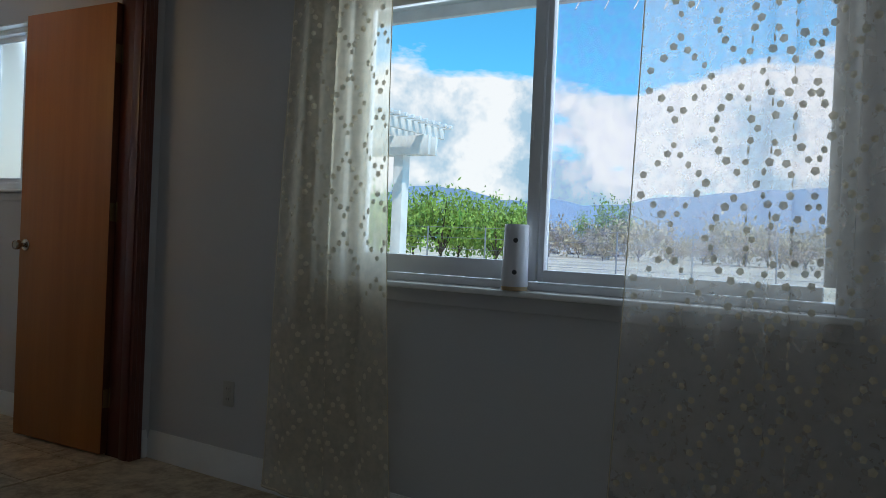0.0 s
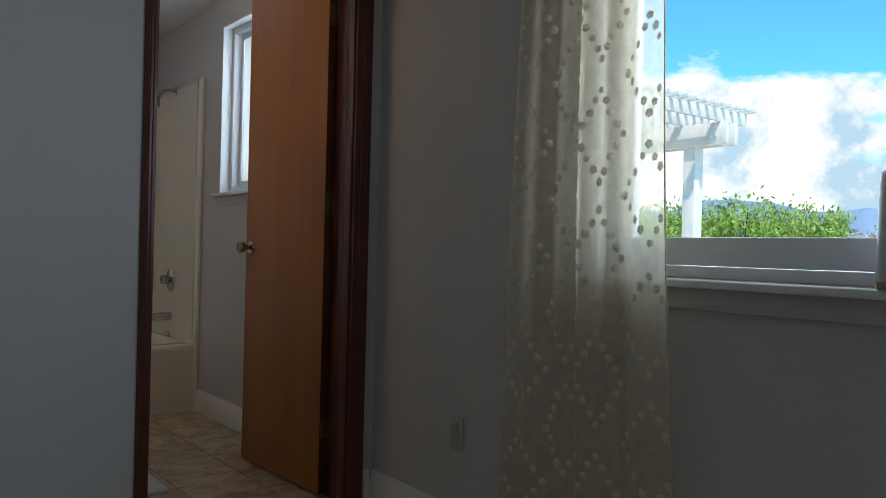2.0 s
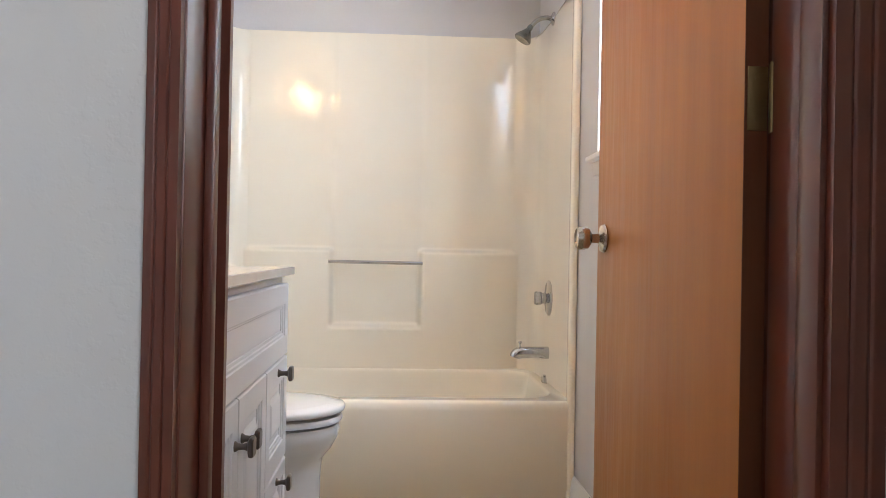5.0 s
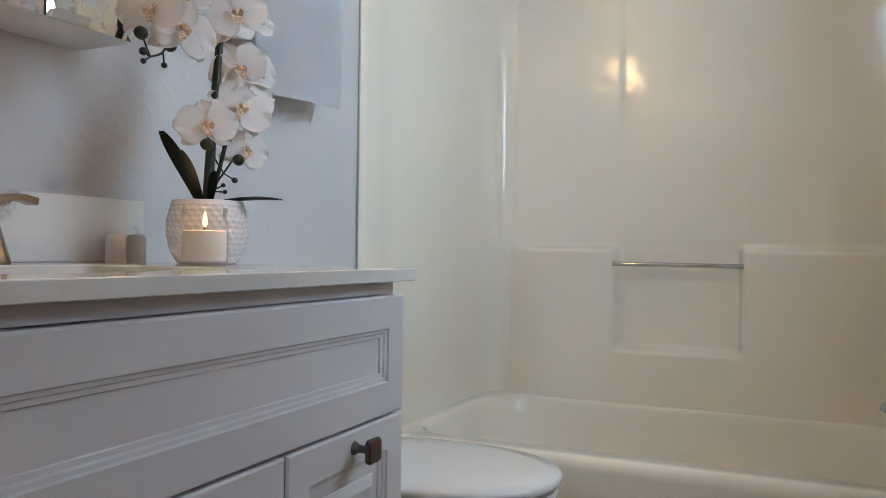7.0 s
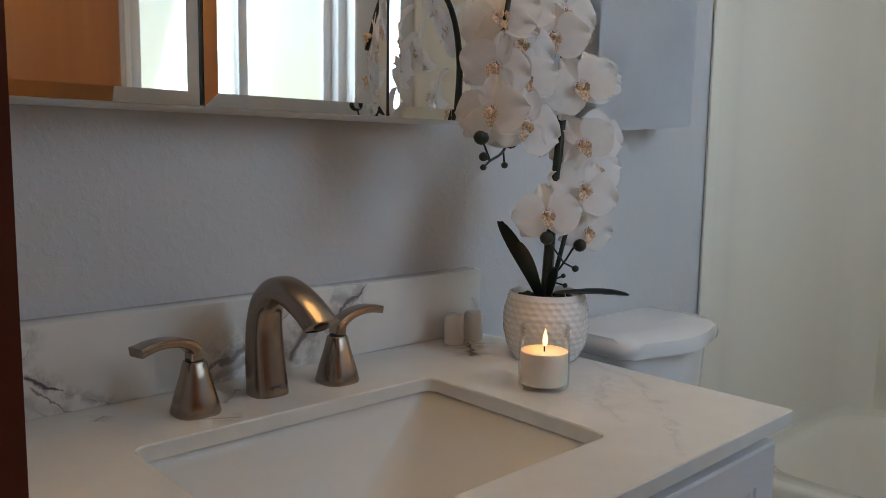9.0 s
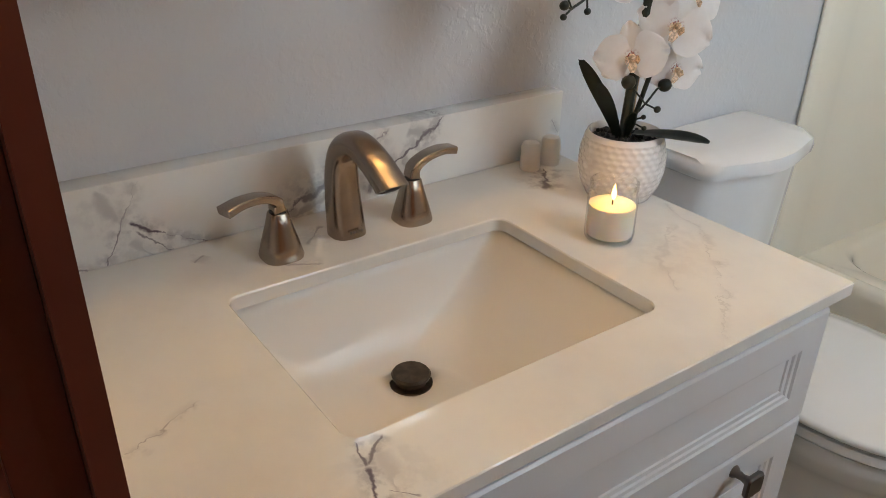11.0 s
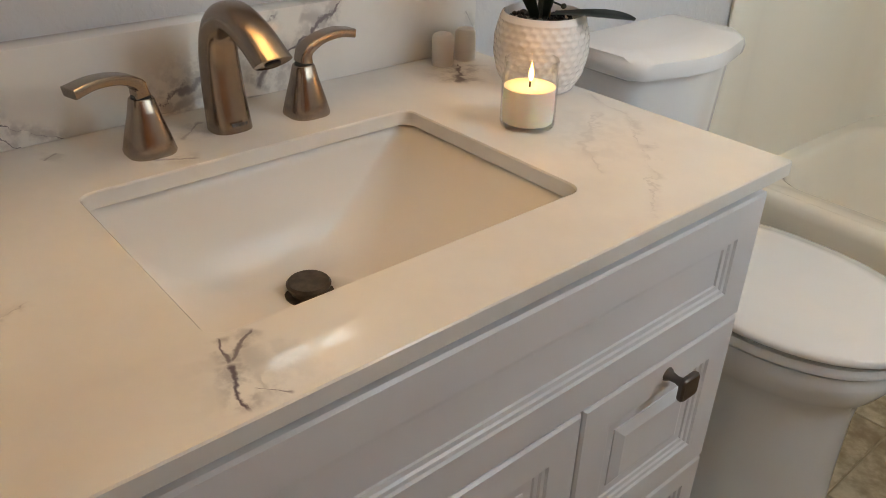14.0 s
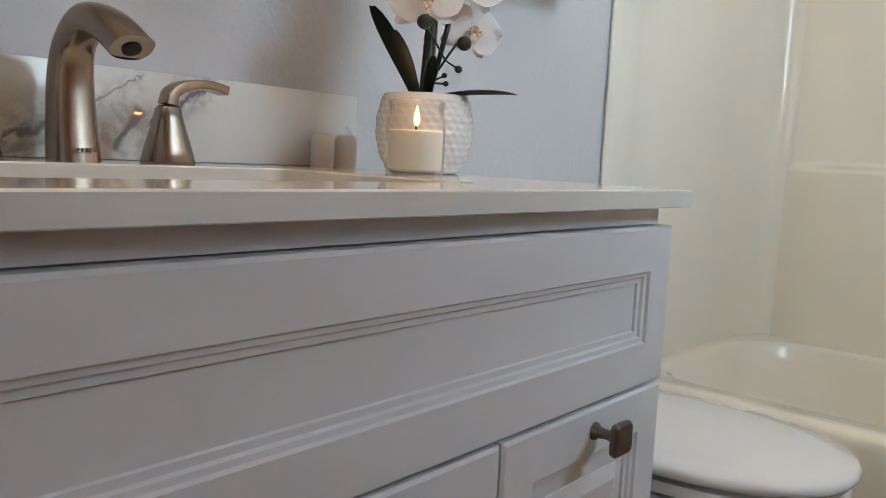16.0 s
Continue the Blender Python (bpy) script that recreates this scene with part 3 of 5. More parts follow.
# ---- windows ----
def bedroom_window():
    y0, y1, z0, z1 = WIN
    win = thing("window_1", EXT, "white vinyl sliding window with two panes", "window", kind="structure")

    def add(name, bm, mat, label="", parent=win):
        bm.transform(EXT)
        return part(name, bm, mat, parent, label)
    bm = B()
    f = 0.045
    for a, b, c, d in ((y0, y0 + f, z0, z1), (y1 - f, y1, z0, z1), (y0 + f, y1 - f, z0, z0 + 0.03), (y0 + f, y1 - f, z1 - f, z1)):
        box(bm, 0.035, 0.125, a, b, c, d, 0.004)
    fr = add("window_frame", bm, VINYL, "white vinyl outer frame")
    # the sliding sash
    bm = B()
    for a, b, c, d in ((-1.215, -1.255, 1.0, z1 - 0.05), (-1.985, -2.03, 1.0, z1 - 0.05)):
        box(bm, 0.045, 0.075, min(a, b), max(a, b), z0 + 0.032, d, 0.004)
    box(bm, 0.045, 0.075, -1.985, -1.255, z0 + 0.032, 1.058, 0.004)
    box(bm, 0.045, 0.075, -1.985, -1.255, z1 - 0.09, z1 - 0.05, 0.004)
    box(bm, 0.040, 0.047, -1.99, -2.0, 1.49, 1.55, 0.002)
    sash = add("sash", bm, VINYL, "white sliding sash")
    pane = add("pane", box(B(), 0.058, 0.062, -1.985, -1.255, 1.058, z1 - 0.09), CLEAR, "clear glass pane", sash)
    bm = B()
    box(bm, 0.050, 0.085, -2.057, -2.034, z0 + 0.032, z1 - 0.05, 0.004)
    box(bm, 0.050, 0.085, -2.95, -2.057, z0 + 0.032, 1.03, 0.004)
    box(bm, 0.050, 0.085, -2.99, -2.95, 1.03, z1 - 0.05, 0.004)
    fixed = add("fixed_frame", bm, VINYL, "white fixed sash")
    pane2 = add("pane", box(B(), 0.068, 0.072, -2.95, -2.057, 1.03, z1 - 0.05), CLEAR, "clear glass pane", fixed)
    screen = add("insect_screen", box(B(), 0.0875, 0.0885, -2.95, -2.057, 1.03, z1 - 0.05), SCREEN, "fine grey insect screen", fixed)
    screen.visible_shadow = False
    for p in (pane, pane2):
        p.visible_shadow = False
    bm = B()
    box(bm, -0.045, 0.034, y0 - 0.04, y1 + 0.04, z0 - 0.022, z0 - 0.001, 0.005, 3)
    add("window_sill", bm, TRIM_WHITE, "white painted sill board")
    add("apron", box(B(), -0.014, -0.001, y0 - 0.01, y1 + 0.01, z0 - 0.075, z0 - 0.023, 0.003), GREY_WALL, "grey painted apron below the sill")
    bm = B()
    for a, b in ((y0 + 0.001, y0 + 0.006), (y1 - 0.006, y1 - 0.001)):
        box(bm, 0.0, 0.034, a, b, z0, z1 - 0.001)
    box(bm, 0.0, 0.034, y0 + 0.006, y1 - 0.006, z1 - 0.006, z1 - 0.001)
    add("reveal", bm, TRIM_WHITE, "white painted reveal")
    return win


bedroom_window()


def bathroom_window():
    y0, y1, z0, z1 = BW
    win = thing("window_2", (RIGHT, (y0 + y1) / 2, z0), "white sliding window with frosted glass", "window", kind="structure")
    bm = B()
    f = 0.04
    for a, b, c, d in ((y0, y0 + f, z0, z1), (y1 - f, y1, z0, z1), (y0 + f, y1 - f, z0, z0 + f), (y0 + f, y1 - f, z1 - f, z1)):
        box(bm, RIGHT + 0.055, RIGHT + 0.135, a, b, c, d, 0.004)
    part("window_frame", bm, VINYL, win, "white vinyl frame")
    mid = (y0 + y1) / 2
    for k, (a, b) in enumerate(((y0 + f, mid + 0.02), (mid - 0.02, y1 - f))):
        x = RIGHT + 0.07 + 0.026 * k
        bm = B()
        w = 0.034
        for p, q, r, s in ((a, a + w, z0 + f, z1 - f), (b - w, b, z0 + f, z1 - f), (a + w, b - w, z0 + f, z0 + f + w), (a + w, b - w, z1 - f - w, z1 - f)):
            box(bm, x, x + 0.022, p, q, r, s, 0.003)
        sash = part("sash", bm, VINYL, win, "white sash")
        pane = part("pane", box(B(), x + 0.009, x + 0.013, a + w, b - w, z0 + f + w, z1 - f - w), FROST, sash, "frosted glass pane")
        pane.visible_shadow = False
    bm = box(B(), RIGHT - 0.035, RIGHT + 0.054, y0 - 0.035, y1 + 0.03, z0 - 0.020, z0 - 0.001, 0.005, 3)
    part("window_sill", bm, TRIM_WHITE, win, "white painted sill board")
    part("apron", box(B(), RIGHT - 0.013, RIGHT - 0.001, y0 - 0.01, y1 + 0.01, z0 - 0.07, z0 - 0.021, 0.003), GREY_WALL, win, "grey painted apron")
    bm = B()
    for a, b in ((y0 + 0.001, y0 + 0.008), (y1 - 0.008, y1 - 0.001)):
        box(bm, RIGHT, RIGHT + 0.054, a, b, z0, z1 - 0.001)
    box(bm, RIGHT, RIGHT + 0.054, y0 + 0.008, y1 - 0.008, z1 - 0.008, z1 - 0.001)
    part("reveal", bm, TRIM_WHITE, win, "white painted reveal")


bathroom_window()


# ---- bedroom things ----
def flower_motif(bm, m, size):
    """A small five-lobed embroidered flower, flat on the cloth."""
    c = bm.verts.new(m @ Vector((0, 0, 0.004)))
    ring = []
    for i in range(15):
        a = 2 * math.pi * i / 15
        r = size * (0.93 + 0.10 * math.cos(5 * a))
        ring.append(bm.verts.new(m @ Vector((r * math.cos(a), r * math.sin(a), 0.0008))))
    for i in range(15):
        bm.faces.new((c, ring[i], ring[(i + 1) % 15]))


def curtain(label, y_top, y_bot, z0, z1, folds, depth, off, seed, gather, cloth_mat):
    """A hanging sheer. y_top, y_bot: its two edges (in the window wall's axes) at the top and at the bottom."""
    rnd = random.Random(seed)
    phase = [rnd.uniform(0, 6.28) for _ in range(4)]

    def surface(s, h):
        ya = y_bot[0] + (y_top[0] - y_bot[0]) * h ** 0.8
        yb = y_bot[1] + (y_top[1] - y_bot[1]) * h ** 0.8
        g = s + gather * math.sin(2 * math.pi * s) / (2 * math.pi)
        y = ya + (yb - ya) * g
        ease = 0.55 + 0.45 * h
        x = depth * ease * (math.sin(2 * math.pi * folds * s + phase[0]) + 0.45 * math.sin(2 * math.pi * folds * 2.3 * s + phase[1] + 0.6 * h))
        x += 0.010 * math.sin(5 * h + phase[2])
        y += 0.008 * math.sin(2 * math.pi * folds * s * 1.7 + phase[3] + 2.5 * h)
        return Vector((-off + x, y, z0 + (z1 - z0) * h))
    root = thing("curtain", EXT @ Matrix.Translation((-off, (y_top[0] + y_top[1]) / 2, z1)), label, "curtain")
    bm = B()
    cols, rows = 120, 34
    loops = [[surface(i / cols, j / rows) for i in range(cols + 1)] for j in range(rows + 1)]
    rings(bm, loops, False)
    bm.transform(EXT)
    cloth = part("cloth", bm, cloth_mat, root, "ivory see-through cloth", angle=180)
    bm = B()
    for s in (0.004, 0.996):
        tube(bm, [surface(s, j / 40) for j in range(41)], 0.0022, 5)
    tube(bm, [surface(i / 80, 0.004) for i in range(81)], 0.004, 5, up=(0, 0, 1))
    bm.transform(EXT)
    part("hem", bm, EMBROIDERY, root, "stitched hem")
    bm = B()
    width = abs(y_bot[1] - y_bot[0]) * 1.12
    for col in range(-1, int(width / 0.205) + 2):
        for row in range(-1, int((z1 - z0) / 0.32) + 2):
            u, v = (col + 0.5) * 0.205, (row + 0.5 * (col % 2)) * 0.32
            for i in range(16):
                f = i / 4.0
                k, g = int(f) % 4, f - int(f)
                (ax, az), (bx, bz) = (((0, 1), (1, 0)), ((1, 0), (0, -1)), ((0, -1), (-1, 0)), ((-1, 0), (0, 1)))[k]
                s = (u + 0.098 * (ax + (bx - ax) * g) + rnd.uniform(-0.004, 0.004)) / width
                h = (v + 0.122 * (az + (bz - az) * g) + rnd.uniform(-0.004, 0.004)) / (z1 - z0)
                if not (0.01 < s < 0.99 and 0.01 < h < 0.99):
                    continue
                p = surface(s, h)
                du = (surface(min(1, s + 0.004), h) - p).normalized()
                nrm = du.cross(Vector((0, 0, 1))).normalized()
                m = Matrix((du, Vector((0, 0, 1)), nrm)).transposed().to_4x4()
                m.translation = p
                flower_motif(bm, EXT @ m @ Matrix.Rotation(rnd.uniform(0, 6), 4, "Z"), 0.0118 * rnd.uniform(0.85, 1.15))
    fl = part("embroidery", bm, EMBROIDERY, root, "small embroidered flowers in diamonds", smooth=False)
    tagged(fl, kind="stuff")
    return root


curtain("ivory sheer curtain with embroidered flowers, hanging beside the window", (-0.93, -1.46), (-0.84, -1.545), 0.04, 2.28, 2.6, 0.020, 0.085, 3, 0.3, SHEER)
curtain("ivory sheer curtain with embroidered flowers, gathered at one side", (-2.45, -3.22), (-2.37, -3.34), 0.04, 2.28, 5.0, 0.018, 0.095, 5, 0.45, SHEER_THIN)

rod = thing("curtain_rod", EXT @ Matrix.Translation((-0.09, -2.1, 2.29)), "slim white curtain rod above the window", "curtain rod")
bm = tube(B(), [(-0.09, -3.4, 2.29), (-0.09, -0.8, 2.29)], 0.008, 12)
bm.transform(EXT)
part("pole", bm, TRIM_WHITE, rod)
for y in (-3.3, -0.86):
    bm = box(B(), -0.09, -0.001, y - 0.008, y + 0.008, 2.275, 2.295, 0.002)
    bm.transform(EXT)
    part("bracket", bm, TRIM_WHITE, rod)

dev = thing("camera_hub", (1.393, -2.018, 0.955), "white tapered plastic gadget on the sill", "gadget")
part("body", lathe(B(), [(0.046, 0.014), (0.0475, 0.018), (0.045, 0.10), (0.043, 0.20), (0.042, 0.226), (0.040, 0.231), (0.034, 0.228), (0.032, 0.21), (0.0, 0.21)],
                   (1.393, -2.018, 0.955), 40, cap1=False), PLASTIC, dev)
part("foot", lathe(B(), [(0.044, 0.0), (0.046, 0.003), (0.046, 0.013), (0.044, 0.0145)], (1.393, -2.018, 0.955), 40), CORK, dev, "pale wooden foot ring")
for z in (0.065, 0.175):
    bm = lathe(B(), [(0.0085, 0.0), (0.0085, 0.003), (0.006, 0.004)], (0, 0, 0), 20, "X")
    bm.transform(Matrix.Translation((1.393, -2.018, 0.955 + z)) @ Matrix.Rotation(radians(203), 4, "Z") @ Matrix.Translation((0.0435, 0, 0)))
    part("lens", bm, DARK_PLASTIC, dev, "small dark round lens")

out = thing("wall_outlet", EXT @ Matrix.Translation((0, -0.555, 0.385)), "ivory wall outlet plate", "outlet")
bm = box(B(), -0.007, -0.001, -0.590, -0.520, 0.328, 0.442, 0.003)
bm.transform(EXT)
part("plate", bm, IVORY, out)
for z in (0.362, 0.408):
    bm = box(B(), -0.0095, -0.0068, -0.572, -0.538, z - 0.016, z + 0.016, 0.002)
    bm.transform(EXT)
    soc = part("socket", bm, IVORY, out)
    bm = B()
    for dy in (-0.007, 0.007):
        box(bm, -0.0102, -0.0094, -0.555 + dy - 0.001, -0.555 + dy + 0.001, z - 0.004, z + 0.006)
    bm.transform(EXT)
    part("slots", bm, DARK_GAP, soc)


# ---- bathroom: tub and surround ----
TF = 1.975   # front of the tub
RIM = 0.405


def tub_and_surround():
    tub = thing("bathtub_surround", (0.755, TF, 0), "glossy cream one-piece tub and shower surround", "bathtub")
    x0, x1, yb = LEFT + 0.003, RIGHT - 0.003, 2.873
    # apron
    bm = B()
    prof = [(0.012, 0.0), (0.012, 0.055), (0.0, 0.075), (0.0, RIM - 0.035), (0.004, RIM - 0.012), (0.016, RIM - 0.001), (0.03, RIM)]
    loops = [[(x, TF + d, z) for d, z in prof] for x in (x0, x1)]
    rings(bm, loops, False)
    part("apron", bm, ACRYLIC, tub, "cream tub front with rounded rim", angle=60)
    # deck, inner slopes and floor in one sweep
    def inner(f, z, r):
        pts = []
        xa, xb, ya, yc = x0 + 0.055 + f * 0.9, x1 - 0.055 - f * 0.4, TF + 0.085 + f * 0.3, yb - 0.085 - f * 0.3
        for cx, cy, a0, rr in ((xb - r, yc - r, 0, r), (xa + 1.6 * r, yc - 1.6 * r, 90, 1.6 * r), (xa + r, ya + r, 180, r), (xb - r, ya + r, 270, r)):
            for i in range(9):
                q = radians(a0 + 90 * i / 8)
                pts.append((cx + rr * math.cos(q), cy + rr * math.sin(q), z))
        return pts
    bm = B()
    outer = []
    for cx, cy, a0 in ((x1, yb - 0.01, 0), (x0, yb - 0.01, 90), (x0, TF + 0.03, 180), (x1, TF + 0.03, 270)):
        for i in range(9):
            outer.append((cx, cy, RIM))
    ring0 = inner(0.0, RIM, 0.14)
    loops = [[(o[0] + (p[0] - o[0]) * 0.02, o[1] + (p[1] - o[1]) * 0.02, RIM) for o, p in zip(outer, ring0)], inner(-0.015, RIM + 0.001, 0.14), inner(0.0, RIM - 0.003, 0.14), inner(0.012, RIM - 0.014, 0.14), inner(0.03, RIM - 0.06, 0.14),
             inner(0.10, 0.20, 0.14), inner(0.16, 0.125, 0.14), inner(0.24, 0.095, 0.13), inner(0.36, 0.085, 0.10)]
    rings(bm, loops, True, False, True)
    part("basin", bm, ACRYLIC, tub, "cream tub basin and deck", angle=80)
    # back panel with ledges and a recess
    def depth_at(x, z):
        """How far the back wall stands out from the studs."""
        d = 0.020
        e = 0.016

        def step(v, at):
            t = max(0.0, min(1.0, (v - at + e) / (2 * e)))
            return t * t * (3 - 2 * t)
        low = 1 - step(z, 0.972)
        
        def wide(v, at, w):
            t = max(0.0, min(1.0, (v - at + w) / (2 * w)))
            return t * t * (3 - 2 * t)
        span = wide(x, 0.17, 0.13) * (1 - wide(x, 1.34, 0.13))
        niche = step(x, 0.512) * (1 - step(x, 0.938)) * step(z, 0.607)
        d += 0.060 * low * span * (1 - niche)
        panel = step(x, 0.515) * (1 - step(x, 0.945)) * step(z, 0.99)
        d += 0.003 * panel
        corner = max(0.0, 1 - x / 0.085) ** 2 + max(0.0, 1 - (1.51 - x) / 0.085) ** 2
        d += 0.085 * corner
        return d

    def axis_steps(lo, hi, marks, coarse, fine, near):
        out, v = [lo], lo
        while v < hi - 1e-6:
            s = fine if any(abs(v - q) < near for q in marks) else coarse
            v = min(hi, v + s)
            out.append(v)
        return out
    xs = axis_steps(x0, x1, (0.03, 0.08, 0.20, 0.512, 0.94, 1.30, 1.43, 1.48), 0.03, 0.006, 0.04)
    zs = axis_steps(RIM - 0.003, 2.022, (0.425, 0.607, 0.972, 0.99), 0.05, 0.006, 0.04)
    bm = B()
    rings(bm, [[(x, yb - depth_at(x, z), z) for x in xs] for z in zs] + [[(x, yb, 2.025) for x in xs]], False)
    part("back_panel", bm, ACRYLIC, tub, "cream back panel with soap ledges and a recess", angle=80)
    # end panels, rounded towards the back, with a rolled front flange
    for side, x, s in (("left", x0, 1), ("right", x1, -1)):
        prof = [(TF - 0.012, 0.0), (TF - 0.014, 0.012), (TF - 0.006, 0.022), (TF + 0.02, 0.024), (TF + 0.045, 0.020), (TF + 0.07, 0.012), (TF + 0.10, 0.010), (2.55, 0.014),
                (2.70, 0.020), (2.78, 0.035), (2.82, 0.055), (2.845, 0.085), (2.85, 0.12)]
        if s > 0:
            prof = [(y - 0.13 if y < TF + 0.03 else y - 0.06 if y < TF + 0.08 else y, d * (0.55 if y < TF + 0.08 else 1.0)) for y, d in prof]
        bm = B()
        loops = []
        for z in (0.0, RIM - 0.02, 0.7, 1.1, 1.5, 1.9, 1.998, 2.017):
            loops.append([(x + s * max(0.0, d - (0.006 if z > 2.01 else 0)), y, z) for y, d in prof])
        loops.append([(x, y, 2.025) for y, d in prof])
        rings(bm, loops, False)
        part("end_panel", bm, ACRYLIC, tub, "cream end panel with a rolled front edge", angle=60)
    # bar across the recess
    bm = tube(B(), [(0.500, 2.789, 0.913), (0.948, 2.789, 0.911)], 0.0085, 14, up=(0, 0, 1))
    part("grab_bar", bm, CHROME, tub, "slim chrome bar across the recess")
    # water fittings on the end wall
    wx, wy = x1 - 0.012, 2.44
    bm = lathe(B(), [(0.078, 0.0), (0.078, 0.003), (0.070, 0.009), (0.03, 0.012), (0.024, 0.016), (0.024, 0.03)], (0, 0, 0), 40, "X")
    bm.transform(Matrix.Translation((wx, wy, 0.773)) @ Matrix.Rotation(radians(180), 4, "Z"))
    esc = part("valve_plate", bm, CHROME, tub, "round chrome mixer plate")
    bm = lathe(B(), [(0.021, 0.03), (0.029, 0.036), (0.030, 0.058), (0.027, 0.064), (0.01, 0.066)], (0, 0, 0), 14, "X")
    bm.transform(Matrix.Translation((wx, wy, 0.773)) @ Matrix.Rotation(radians(180), 4, "Z"))
    part("valve_knob", bm, CLEAR_KNOB, esc, "clear acrylic mixer knob")
    pth = smooth_path([(wx, wy, 0.535), (wx - 0.05, wy, 0.535), (wx - 0.11, wy, 0.534), (wx - 0.14, wy, 0.528), (wx - 0.147, wy, 0.513)], 6)
    spout = part("spout", tube(B(), pth, [0.027 - 0.004 * i / len(pth) for i in range(len(pth))], 20, square=2.6), CHROME, tub, "chrome tub spout")
    part("diverter", lathe(B(), [(0.004, 0), (0.004, 0.015), (0.008, 0.017), (0.008, 0.024), (0.004, 0.026)], (wx - 0.125, wy, 0.558), 14), CHROME, spout)
    part("overflow_plate", lathe(B(), [(0.034, 0.012), (0.034, 0.0), (0.02, -0.004)], (x1 - 0.035, wy, 0.405), 24, "X"), CHROME, tub, "round chrome overflow plate")
    bm = lathe(B(), [(0.030, 0.0), (0.030, -0.004), (0.016, -0.014), (0.011, -0.016)], (wx, wy, 2.000), 28, "X")
    arm = smooth_path([(wx, wy, 2.000), (wx - 0.04, wy, 2.003), (wx - 0.075, wy, 1.990), (wx - 0.105, wy, 1.960)], 6)
    tube(bm, arm, 0.0105, 14)
    sh = part("shower_arm", bm, CHROME, tub, "chrome shower arm and flange")
    bm = lathe(B(), [(0.010, 0.0), (0.013, 0.012), (0.012, 0.022), (0.02, 0.036), (0.036, 0.062), (0.040, 0.072), (0.036, 0.078), (0.006, 0.074)], (0, 0, 0), 30)
    bm.transform(Matrix.Translation((wx - 0.100, wy, 1.967)) @ Matrix.Rotation(radians(-148), 4, "Y"))
    part("shower_head", bm, SHOWER_METAL, sh, "chrome cone shower head")
    return tub


CLEAR_KNOB = plain("clear_acrylic_knob", (0.8, 0.8, 0.8), 0.05, vary=0.02)
CLEAR_KNOB.node_tree.nodes["Principled BSDF"].inputs["Transmission Weight"].default_value = 0.8
tub_and_surround()


